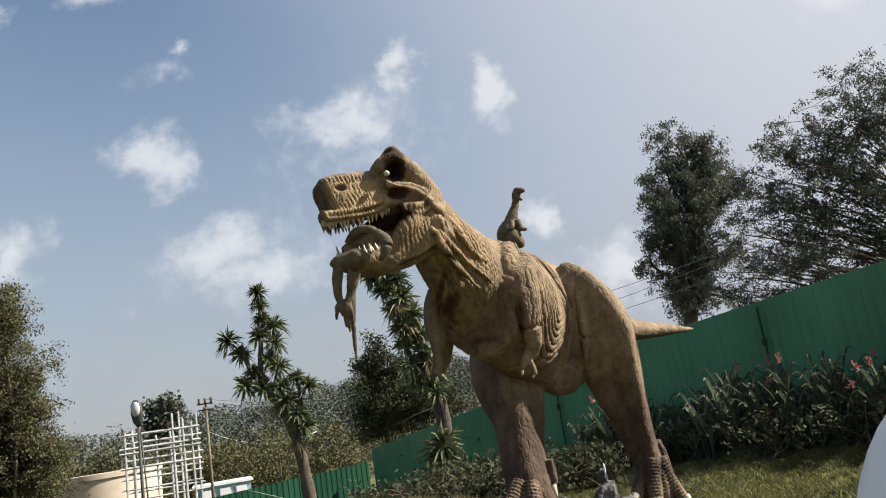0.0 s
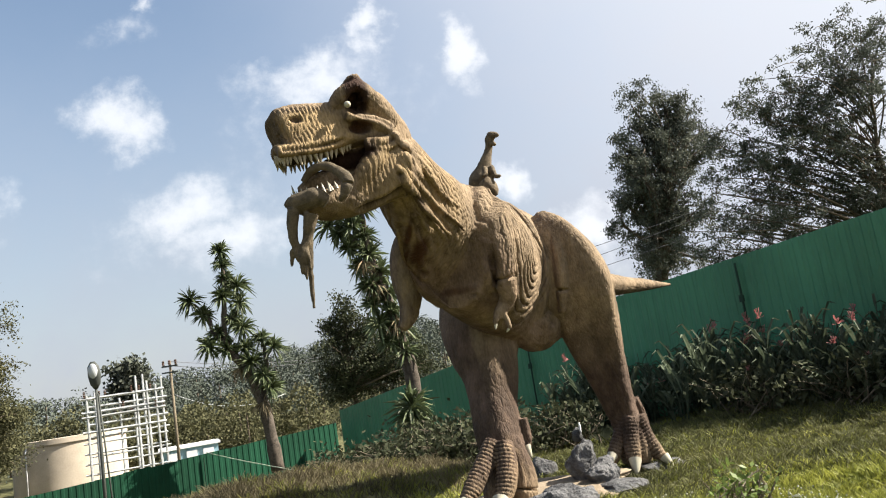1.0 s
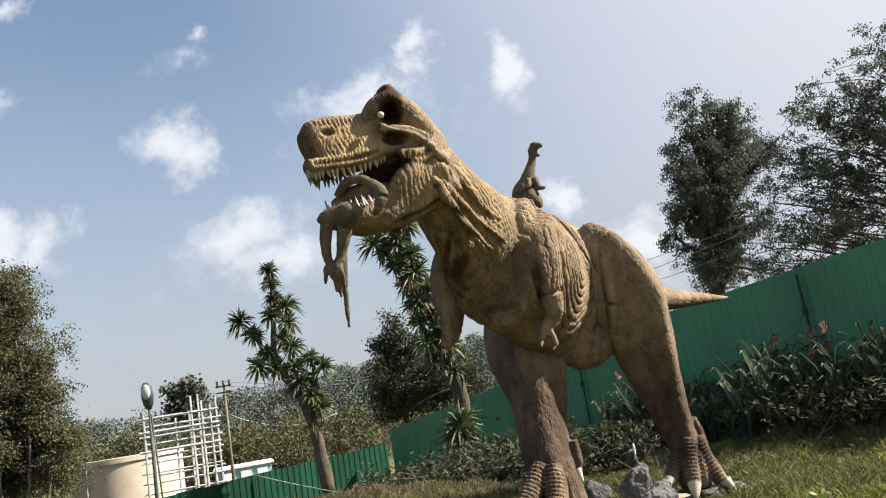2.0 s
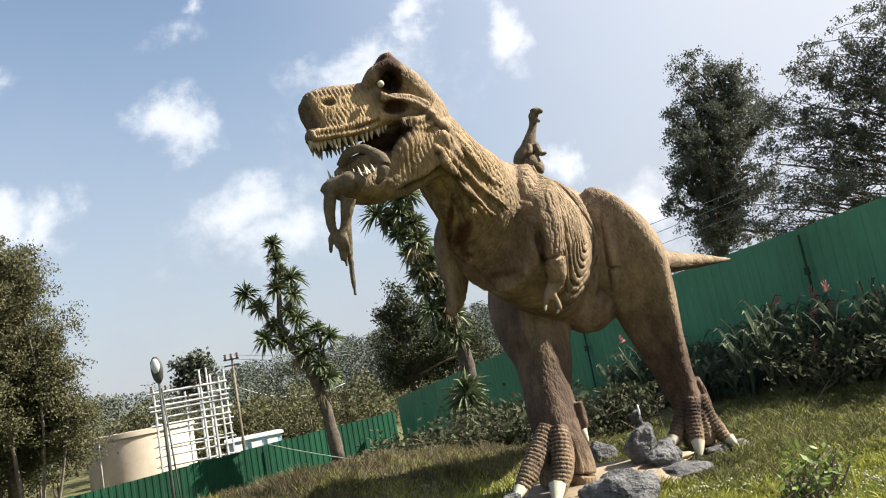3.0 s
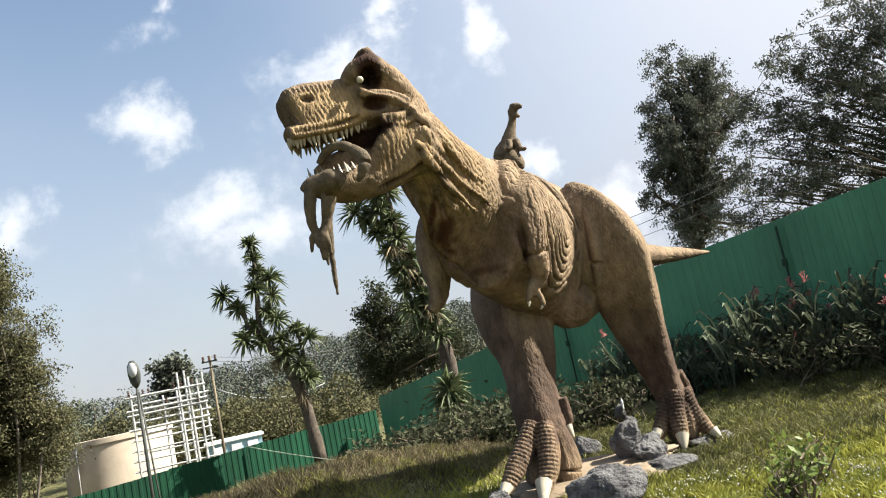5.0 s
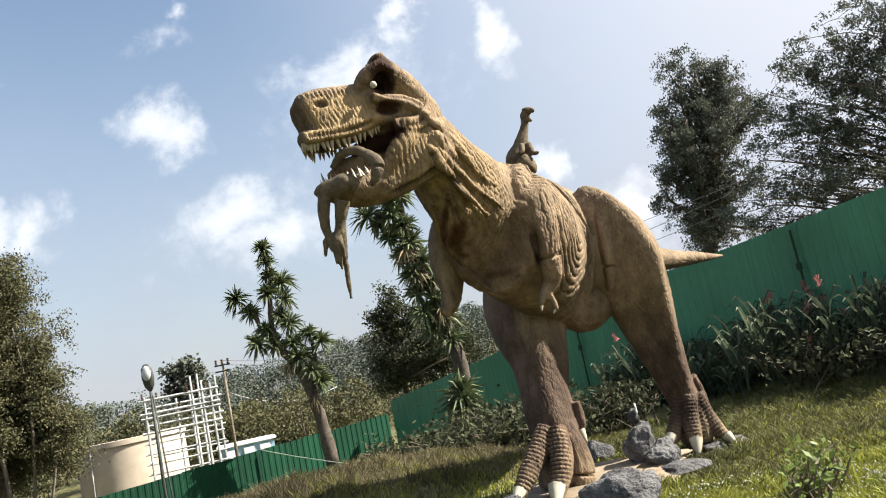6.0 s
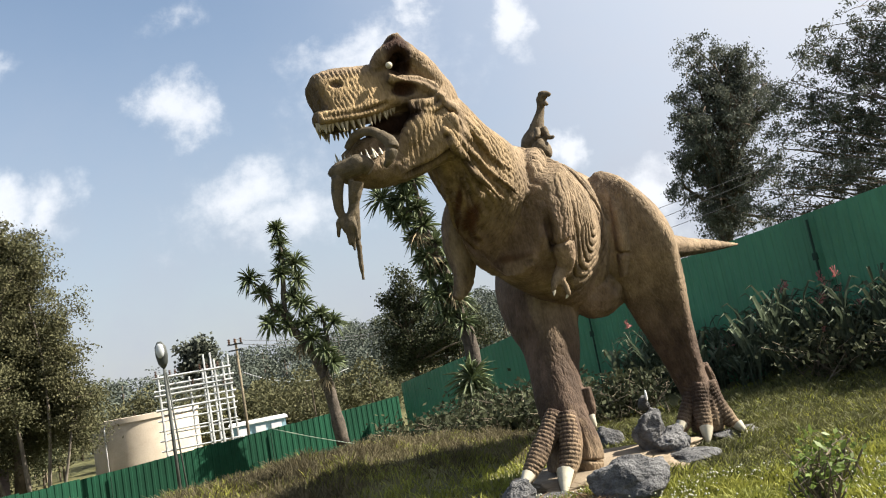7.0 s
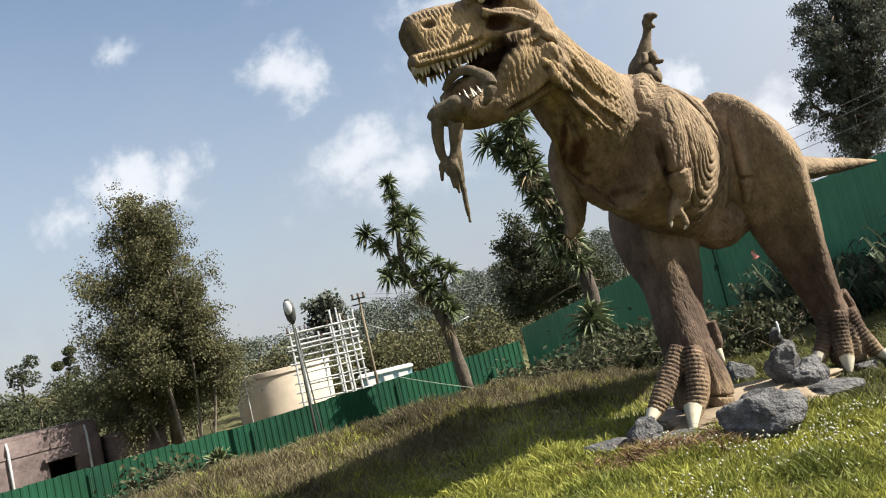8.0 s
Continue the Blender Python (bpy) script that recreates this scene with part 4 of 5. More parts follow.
small_statue("prey_statue", "limp grey-brown dinosaur statue hanging from the great one's jaws", PREY, (
    ((-0.859, 6.039, 3.257, 0.02), (-0.799, 6.056, 3.272, 0.07), (-0.705, 6.054, 3.271, 0.09), (-0.580, 6.029, 3.287, 0.09), (-0.497, 6.035, 3.233, 0.06)),
    ((-0.687, 6.165, 3.477, 0.03), (-0.591, 6.112, 3.556, 0.04), (-0.473, 6.058, 3.560, 0.04), (-0.353, 5.997, 3.473, 0.045), (-0.297, 5.959, 3.378, 0.055), (-0.330, 5.955, 3.274, 0.045), (-0.386, 5.975, 3.214, 0.02)),
    ((-0.786, 6.042, 3.223, 0.055), (-0.811, 6.060, 3.102, 0.05), (-0.822, 6.077, 2.984, 0.04), (-0.813, 6.091, 2.889, 0.032), (-0.845, 6.097, 2.849, 0.028), (-0.868, 6.113, 2.742, 0.01)),
    ((-0.811, 6.089, 2.902, 0.03), (-0.808, 6.079, 2.829, 0.022), (-0.803, 6.088, 2.763, 0.01)),
    ((-0.640, 6.048, 3.160, 0.07), (-0.677, 6.065, 3.047, 0.055), (-0.713, 6.081, 2.943, 0.04), (-0.750, 6.073, 2.863, 0.035), (-0.755, 6.093, 2.725, 0.022), (-0.756, 6.110, 2.605, 0.01)),
    ((-0.750, 6.073, 2.863, 0.03), (-0.782, 6.077, 2.766, 0.02), (-0.786, 6.093, 2.656, 0.01)),
    ((-0.734, 6.072, 2.869, 0.03), (-0.713, 6.073, 2.784, 0.02), (-0.709, 6.087, 2.691, 0.01)),
    ((-0.694, 6.119, 3.028, 0.045), (-0.718, 6.156, 2.775, 0.032), (-0.729, 6.186, 2.566, 0.022), (-0.741, 6.214, 2.371, 0.012))), 0.0095)

# ---- stones round the feet ----
def stone(name, label, foot, radii, seed, material=ROCK, turn=0.0, cuts=9, detail=4, group="stones round the statue's feet"):
    """A boulder whose underside is sunk a little into the ground: a ball cut by random planes, then roughened."""
    bm = bmesh.new()
    bmesh.ops.create_icosphere(bm, subdivisions=detail, radius=1.0)
    rng = random.Random(seed)
    planes = []
    for _ in range(cuts):
        n = Vector((rng.gauss(0, 1), rng.gauss(0, 1), rng.gauss(0.2, 0.8))).normalized()
        planes.append((n, rng.uniform(0.55, 0.85)))
    off = Vector((seed * 3.7, seed * 1.3, 0))
    for v in bm.verts:
        for n, d in planes:
            o = v.co.dot(n) - d
            if o > 0:
                v.co -= n * o * 0.92
        k = noise.fractal(v.co * 2.0 + off, 0.9, 2.1, 4)
        v.co *= 1 + 0.17 * k + 0.09 * abs(noise.noise(v.co * 5.0 + off)) - 0.07 * abs(noise.noise(v.co * 9.0 - off))
        v.co = Vector((v.co.x * radii[0], v.co.y * radii[1], (v.co.z + 0.72) * radii[2]))
    for f in bm.faces:
        f.smooth = False
    me = bpy.data.meshes.new(name)
    bm.to_mesh(me)
    bm.free()
    ob = link_data(name, me, material)
    me.polygons.foreach_set("use_smooth", [True] * len(me.polygons))
    z = foot[2]
    ob.matrix_basis = Matrix.Translation((foot[0], foot[1], z)) @ Matrix.Rotation(turn, 4, "Z")
    return tagged(ob, label, "rock", group)


slab = stone("concrete_slab", "sandy weathered concrete slab under the statue's feet", (1.45, 9.04, -0.04), (1.75, 0.95, 0.15), 5, SLAB, 0.55, 16, 5, "")
tagged(slab, category="slab")
stone("boulder", "large fissured grey boulder beside the slab", (1.26, 7.25, -0.02), (0.47, 0.34, 0.25), 2, turn=0.3, cuts=16, detail=5)
stone("boulder", "tall dark grey boulder standing on the slab", (1.86, 9.10, 0.04), (0.25, 0.22, 0.37), 21, cuts=20, detail=5)
stone("boulder", "rounded dark grey boulder leaning on a taller one", (2.02, 8.80, 0.06), (0.25, 0.20, 0.22), 4, cuts=18, detail=5)
stone("pointed_stone", "small pointed grey stone with a pale tip set on a boulder", (2.10, 10.28, 0.48), (0.09, 0.08, 0.11), 6, cuts=14, detail=3)
stone("pale_chip", "thin white stone chip standing on a boulder", (2.15, 10.23, 0.59), (0.016, 0.02, 0.075), 16, WHITE, cuts=5, detail=3)
stone("boulder", "grey stone against the statue's clawed toe", (0.22, 7.74, 0.00), (0.20, 0.2, 0.23), 9, cuts=16, detail=5)
stone("flat_stone", "low flat pale stone at the slab's edge", (-0.15, 7.95, -0.02), (0.34, 0.18, 0.09), 10)
stone("flat_stone", "long low grey stone along the slab's edge", (0.57, 7.80, -0.02), (0.45, 0.2, 0.08), 12, turn=0.2)
stone("flat_stone", "broad flat pale stone before the hind foot", (2.16, 8.55, 0.00), (0.42, 0.26, 0.10), 13, turn=0.5)
stone("flat_stone", "broad grey stone under the hind foot", (2.86, 9.55, -0.00), (0.45, 0.3, 0.10), 18, turn=0.4)
stone("boulder", "small dark boulder behind the slab", (1.60, 10.67, -0.02), (0.22, 0.2, 0.2), 14)
stone("pebble", "small pale stone lying on the slab", (1.15, 8.92, 0.09), (0.05, 0.05, 0.05), 15, detail=2)


def white_upright():
    """Stout domed stand-in for an unidentified white shape, placed to fit the camera's view."""
    rows = [(0.00, 0.31), (0.02, 0.32), (0.30, 0.31), (0.80, 0.30), (1.16, 0.295)]
    rows += [(1.16 + 0.50 * math.sin(t * math.pi / 24), 0.295 * math.cos(t * math.pi / 24)) for t in range(1, 12)]
    spot = Vector((0.79, 0.46, 1.53)) + Vector((0.235, 0.02, 0))
    z = float(land(spot.x, spot.y)) - 0.02
    s = Soup().tube([(spot.x, spot.y, z + h) for h, _ in rows], [r for _, r in rows], 40)
    tagged(s.ob("domed_upright", WHITE, smooth=True), "smooth white round-topped upright of unknown kind standing on the grass", "post")


white_upright()


# ---- trees ----
def tree(name, label, base, top, lobes, leaf, leaf_size, count, material, trunk_r, seed, group="", long=1.6, bare=0.0, fork=0.35, droop=0.0, stems=()):
    """A trunk from base to top, limbs to points inside the lobes (centre and radius), leaves round the limbs' ends."""
    rng, rnd = np.random.default_rng(seed), random.Random(seed)
    root = thing(name, label, "tree", group)
    base, top = Vector(base), Vector(top)
    s = Soup()
    stem = []
    for k in range(9):
        t = k / 8
        wob = Vector((rnd.gauss(0, 1), rnd.gauss(0, 1), 0)) * trunk_r * 0.5 * (0 < k)
        stem.append(base.lerp(top, t) + wob)
    s.tube(stem, [trunk_r * (1.25 if k == 0 else 1 - 0.85 * k / 8) for k in range(9)], 8)
    ends, weights = [], []
    for (cx, cy, cz, r) in lobes:
        c = Vector((cx, cy, cz))
        for _ in range(max(5, int(r * 5))):
            while True:
                o = Vector((rnd.uniform(-1, 1), rnd.uniform(-1, 1), rnd.uniform(-1, 1)))
                if o.length < 1:
                    break
            e = c + o * r
            t = min(0.95, max(fork, ((e - base).dot(top - base) / (top - base).length_squared) - 0.25 + rnd.uniform(-0.1, 0.05)))
            a = base.lerp(top, t)
            mid = a.lerp(e, 0.55) + Vector((rnd.gauss(0, .12), rnd.gauss(0, .12), rnd.uniform(-0.05, 0.12))) * (e - a).length
            pts = curve_points([tuple(a), tuple(mid), tuple(e)], 4)
            r0 = trunk_r * 0.38 * (1 - 0.6 * t)
            s.tube([Vector(p) for p in pts], [max(0.012, r0 * (1 - 0.9 * k / (len(pts) - 1))) for k in range(len(pts))], 5)
            if rnd.random() > bare:
                for q in range(3, len(pts)):
                    ends.append(pts[q]); weights.append(r)
            for _ in range(3):
                p0 = Vector(pts[rnd.randint(4, len(pts) - 1)])
                p1 = p0 + Vector((rnd.gauss(0, 1), rnd.gauss(0, 1), rnd.gauss(0, 0.8))) * r * 0.38
                s.tube([p0, p0.lerp(p1, 0.5) + Vector((0, 0, r * 0.04)), p1], [max(0.012, r0 * 0.35), 0.012, 0.006], 4)
                if rnd.random() > bare:
                    ends.append(np.array(p1)); weights.append(r)
    s.ob("trunk", BARK, root, smooth=True)
    for rows in stems:
        p = curve_points(rows, 4)
        Soup().tube(p[:, :3], [float(r) for r in p[:, 3]], 7).ob("stem", PALEBARK, root, smooth=True)
    ends, weights = np.array(ends), np.array(weights)
    # small twigs carry clumps of leaves with gaps between them
    clumps = count // 48
    pick = rng.integers(0, len(ends), clumps)
    centre = ends[pick] + rng.normal(size=(clumps, 3)) * (weights[pick] * 0.22)[:, None]
    each = np.repeat(np.arange(clumps), 48)
    pts = centre[each] + rng.normal(size=(len(each), 3)) * leaf * np.array((1, 1, 0.8))
    quads("crown", pts, rng.uniform(0.6, 1.3, len(pts)) * leaf_size, material, root, rng, long, droop=droop)
    return root


tree("conifer_tree", "tall dark tree with dense drooping grey-green foliage", (12.86, 38.02, 2.31), (14.80, 36.45, 13.03), (
    (13.50, 36.47, 13.01, 1.41), (15.27, 36.93, 13.12, 1.2), (12.58, 36.73, 11.35, 1.13), (13.99, 36.30, 10.61, 1.73), (16.26, 37.67, 11.35, 1.3), (12.79, 37.08, 8.88, 1.41), (14.86, 37.10, 8.45, 1.97), (13.33, 37.39, 6.63, 1.69), (15.66, 38.40, 6.35, 1.59), (13.15, 37.62, 5.10, 1.27), (11.75, 36.46, 9.35, 0.9), (12.3, 36.3, 10.6, 0.8), (15.3, 36.0, 12.8, 0.7), (16.3, 36.3, 11.6, 1.0)),
    0.15, 0.062, 72000, LEAF_DARK, 0.42, 21, "trees beyond the high fence", 2.2, droop=1.0)
tree("spreading_tree", "large open-crowned tree with thin feathery foliage and bare limbs", (18.28, 27.09, 0.23), (18.18, 25.76, 9.57), (
    (13.38, 25.92, 9.14, 1.1), (14.80, 25.75, 10.06, 1.1), (16.08, 25.15, 10.58, 1.18), (14.90, 26.50, 8.40, 1.22), (15.80, 24.93, 8.65, 1.25), (17.48, 25.69, 10.12, 1.2), (13.45, 26.22, 7.00, 1.1), (15.14, 26.22, 6.75, 1.2), (12.96, 27.38, 6.04, 1.04), (14.34, 27.42, 5.54, 1.04), (12.48, 28.57, 4.87, 0.82), (18.03, 24.97, 8.00, 1.74), (18.66, 25.34, 5.33, 1.54), (18.66, 25.41, 11.90, 1.8), (16.59, 26.32, 5.85, 0.9), (12.29, 25.92, 8.4, 0.7), (11.72, 26.12, 7.2, 0.8), (12.0, 26.32, 6.0, 0.85), (11.14, 26.48, 5.0, 0.8), (10.4, 26.6, 4.6, 0.6), (13.6, 25.8, 9.7, 0.8)),
    0.12, 0.050, 62000, LEAF_DARK, 0.19, 22, "trees beyond the high fence", 2.4, 0.3, 0.2, droop=0.6)
tree("broad_tree", "tall dense olive-green tree lit on one side beyond the low fence", (-17.02, 27.86, -0.55), (-16.39, 26.95, 9.36), (
    (-16.69, 26.93, 9.09, 0.71), (-16.03, 27.15, 8.13, 1), (-17.25, 26.97, 7.74, 1), (-15.71, 26.87, 6.44, 1.2), (-17.45, 27.10, 6.07, 1.38), (-15.86, 27.52, 4.78, 1.22), (-17.14, 26.83, 4.31, 1.53), (-18.76, 27.08, 3.99, 1.38), (-15.60, 27.74, 3.12, 1.38), (-16.83, 27.08, 2.44, 1.64), (-19.19, 27.18, 2.26, 1.45), (-15.32, 27.95, 1.56, 1), (-18.14, 27.49, 1.09, 1.34), (-16.49, 27.85, 0.47, 1.11), (-14.89, 27.35, 4.2, 0.9), (-14.5, 27.6, 2.74, 0.9), (-14.6, 27.69, 1.44, 0.9), (-14.9, 27.27, 5.7, 0.7), (-15.5, 26.89, 7.8, 0.6)),
    0.17, 0.054, 170000, LEAF_OLIVE, 0.24, 23, "trees beyond the low fence", 2.0, droop=0.5, stems=(
        ((-16.4, 27.3, -1.0, 0.09), (-16.3, 26.7, 2.0, 0.065), (-16.7, 26.5, 4.5, 0.045), (-17.0, 26.7, 6.8, 0.02)),
        ((-15.9, 27.5, -1.0, 0.07), (-15.3, 27.0, 1.8, 0.05), (-15.2, 26.8, 4.2, 0.03), (-15.5, 26.9, 6.2, 0.015)),
        ((-15.4, 27.5, -1.0, 0.06), (-14.7, 27.2, 1.2, 0.04), (-14.4, 27.3, 3.4, 0.015)),
        ((-17.3, 27.4, -1.0, 0.07), (-17.7, 26.8, 2.2, 0.04), (-18.1, 26.7, 4.8, 0.015)),
        ((-16.7, 26.9, 7.5, 0.04), (-17.3, 26.7, 8.8, 0.025), (-17.7, 26.6, 9.7, 0.01))))
tree("dark_tree", "dark round-leaved tree with leaning trunk beyond the fence corner", (-2.83, 34.60, 0.23), (-2.70, 33.98, 4.54), (
    (-3.30, 33.96, 4.79, 0.76), (-2.23, 33.91, 4.95, 0.81), (-3.15, 34.13, 3.61, 0.91), (-3.63, 34.29, 2.56, 0.76), (-3.31, 34.42, 1.60, 0.66), (-1.91, 34.05, 3.99, 1.01), (-1.67, 34.23, 2.67, 1.01), (-0.89, 34.61, 3.42, 0.92), (0.21, 34.14, 3.04, 0.76), (0.62, 34.23, 2.32, 0.61), (-0.76, 34.29, 2.10, 0.76)),
    0.17, 0.080, 30000, LEAF_SHADE, 0.20, 24, "trees beyond the low fence", 1.3, 0.05, 0.3)
tree("thin_tree", "slim dark tree rising behind the switchyard", (-26.99, 71.91, 0.48), (-25.36, 71.54, 6.95), ((-26.25, 71.45, 6.31, 1), (-24.86, 71.70, 6.26, 1), (-25.99, 71.62, 5.10, 1.34), (-24.73, 71.91, 4.52, 1)), 0.4, 0.3, 4000, LEAF_DARK, 0.2, 25, "trees beyond the low fence", 1.3)


# ---- cordylines ----
def straps(name, centre, radius, material, parent, rng, n=60, aim=(0, 0, 0.35), width=0.034):
    """A head of narrow strap leaves that arch out from one point; each leaf is a folded blade of four faces."""
    c = Vector(centre)
    s = Soup()
    for _ in range(n):
        d = Vector((rng.gauss(0, 1), rng.gauss(0, 1), rng.gauss(0, 1))).normalized() + Vector(aim)
        d.normalize()
        r = radius * rng.uniform(0.75, 1.15)
        side = d.cross(Vector((rng.gauss(0, 1), rng.gauss(0, 1), rng.gauss(0, 1)))).normalized() * width
        up = side.cross(d).normalized() * width * 0.4
        mid = c + d * r * 0.55
        tip = c + d * r - Vector((0, 0, r * rng.uniform(0.1, 0.35)))
        s.add([c - side * 0.5, c + side * 0.5, mid - side + up, mid + up * -0.4, mid + side + up, tip], [(0, 3, 2), (0, 1, 3), (1, 4, 3), (2, 3, 5), (3, 4, 5)])
    return s.ob(name, material, parent)


def cordyline(name, label, trunks, heads, radius, seed, dead=()):
    root = thing(name, label, "palm tree", "cordylines in the garden")
    rng = random.Random(seed)
    for rows in trunks:
        p = curve_points(rows, 4)
        Soup().tube(p[:, :3], [r * rng.uniform(0.88, 1.12) for r in p[:, 3]], 9).ob("trunk" if rows is trunks[0] else "branch", PALMBARK, root, smooth=True)
    for h in heads:
        straps("leaf_head", h[:3], radius * rng.uniform(0.85, 1.25), LEAF_PALM, root, rng, 85)
    for h in dead:
        straps("withered_head", h[:3], radius, LEAF_DEAD, root, rng, 45, (0, 0, -0.9), 0.022)


cordyline("cordyline", "branching cordyline palm with spiky green leaf heads", (
    ((-4.88, 25.98, -0.65, 0.26), (-4.94, 25.87, 0.36, 0.22), (-5.07, 25.71, 1.68, 0.2), (-5.39, 25.54, 2.75, 0.17), (-5.81, 25.40, 3.40, 0.13), (-5.96, 25.30, 4.07, 0.1), (-5.88, 25.24, 4.85, 0.09), (-5.78, 25.17, 5.71, 0.07), (-5.73, 25.08, 6.69, 0.05)),
    ((-5.97, 25.33, 3.78, 0.1), (-6.32, 25.23, 4.16, 0.07), (-6.39, 25.16, 4.67, 0.06), (-6.79, 25.04, 5.16, 0.04)),
    ((-5.08, 25.69, 1.88, 0.12), (-4.80, 25.66, 2.61, 0.08), (-4.79, 25.56, 3.59, 0.05)),
    ((-5.89, 25.29, 4.35, 0.07), (-5.47, 25.32, 4.75, 0.05), (-5.31, 25.32, 5.10, 0.03))),
    ((-5.76, 25.06, 6.80), (-5.75, 25.01, 6.33), (-5.74, 25.16, 5.86), (-5.40, 25.35, 5.59), (-5.86, 25.09, 5.29), (-5.37, 25.31, 5.02), (-6.90, 25.01, 5.29), (-6.56, 25.12, 4.75), (-5.65, 25.32, 4.49), (-5.36, 25.30, 4.18), (-6.15, 25.27, 4.06), (-6.43, 25.05, 3.69), (-5.94, 25.36, 3.53), (-5.40, 25.47, 3.48), (-4.81, 25.55, 3.74), (-4.49, 25.54, 3.38), (-5.21, 25.35, 3.00), (-4.88, 25.45, 2.53), (-4.70, 25.53, 2.09)), 0.52, 31,
    ((-5.59, 25.39, 2.89), (-5.00, 25.52, 1.67)))
cordyline("cordyline", "tall leaning cordyline with many leaf heads and a withered skirt", (
    ((-0.15, 19.50, -0.51, 0.22), (-0.07, 19.36, 0.48, 0.2), (-0.02, 19.19, 1.61, 0.18), (-0.12, 19.08, 2.41, 0.17), (-0.32, 18.92, 3.52, 0.15), (-0.61, 18.77, 4.65, 0.12), (-0.96, 18.68, 5.29, 0.09), (-1.34, 18.64, 5.66, 0.06)),
    ((-0.66, 18.75, 4.80, 0.08), (-0.65, 18.66, 5.37, 0.07), (-0.68, 18.56, 6.09, 0.05))),
    ((-0.65, 18.56, 6.08), (-0.91, 18.58, 6.00), (-1.54, 18.63, 5.74), (-1.30, 18.66, 5.51), (-0.94, 18.54, 5.60), (-0.69, 18.67, 5.31), (-1.09, 18.61, 5.09), (-0.64, 18.74, 4.87), (-0.91, 18.69, 4.56), (-0.45, 18.80, 4.40), (-0.72, 18.65, 4.08), (-0.34, 18.87, 3.88), (-0.72, 18.72, 3.59), (-0.30, 18.84, 3.37), (-0.64, 18.79, 3.08), (-0.11, 19.00, 2.94), (-0.45, 18.85, 2.61), (-0.09, 18.99, 2.33)), 0.46, 32,
    ((-0.80, 18.56, 4.73), (-0.57, 18.64, 4.12), (-0.21, 18.78, 3.13)))
cordyline("spiky_shrub", "small spiky pale-green yucca on the mound", (((-6.20, 11.37, 0.05, 0.05), (-6.20, 11.36, 0.19, 0.05), (-6.20, 11.35, 0.31, 0.04)),), ((-6.20, 11.34, 0.35),), 0.36, 34)
cordyline("spiky_shrub", "young cordyline with one large leaf head", (((-0.22, 17.41, -0.00, 0.1), (-0.14, 17.32, 0.62, 0.09), (-0.14, 17.26, 1.00, 0.07)),), ((-0.13, 17.25, 1.06), (-0.12, 17.29, 0.80)), 0.62, 33)


# ---- canna bed and undergrowth ----
def canna(seed, flower):
    rng = random.Random(seed)
    root = thing("canna_plant", "leafy canna plant with long pointed leaves" + (" and red flowers" if flower else ""), "plant", "canna bed along the fence")
    for _ in range(4):
        ang, h = rng.uniform(0, 6.28), rng.uniform(0.70, 1.2)
        foot = Vector((math.cos(ang), math.sin(ang), 0)) * rng.uniform(0.02, 0.16)
        head = foot * 1.6 + Vector((0, 0, h))
        Soup().tube([foot, foot.lerp(head, 0.5), head], [0.014, 0.011, 0.006], 5).ob("stem", LEAF_CANNA, root)
        s = Soup()
        for k in range(5):
            t = 0.12 + 0.8 * k / 5
            p = foot.lerp(head, t)
            a = ang + k * 2.4 + rng.uniform(-0.4, 0.4)
            ln, w = rng.uniform(0.34, 0.58), rng.uniform(0.024, 0.044)
            out = Vector((math.cos(a), math.sin(a), 0))
            side = Vector((-math.sin(a), math.cos(a), 0)) * w
            rise = rng.uniform(1.0, 2.1)
            m1 = p + out * ln * 0.3 + Vector((0, 0, ln * 0.38 * rise))
            m2 = p + out * ln * 0.62 + Vector((0, 0, ln * 0.58 * rise))
            tip = p + out * ln * 0.95 + Vector((0, 0, ln * 0.55 * rise - 0.03))
            fold = Vector((0, 0, -0.02))
            s.add([p, m1 - side, m1 + fold, m1 + side, m2 - side * 0.8, m2 + fold, m2 + side * 0.8, tip],
                  [(0, 2, 1), (0, 3, 2), (1, 2, 5, 4), (2, 3, 6, 5), (4, 5, 7), (5, 6, 7)])
        s.ob("leaf_spray", LEAF_CANNA, root)
        if flower and rng.random() < 0.32:
            f = Soup()
            petals, vs = [], [head]
            for _ in range(14):
                c = head + Vector((rng.gauss(0, .035), rng.gauss(0, .035), rng.uniform(-.02, .12)))
                d = Vector((rng.gauss(0, 1), rng.gauss(0, 1), 0.7)).normalized() * 0.042
                q = d.cross(Vector((rng.gauss(0, 1), 0.3, 1))).normalized() * 0.018
                m = len(vs)
                vs += [c + d * 0.6 - q, c + d, c + d * 0.6 + q]
                petals.append((0, m, m + 1, m + 2))
            f.add(vs, petals)
            f.ob("flower", PETAL, root)
    return root


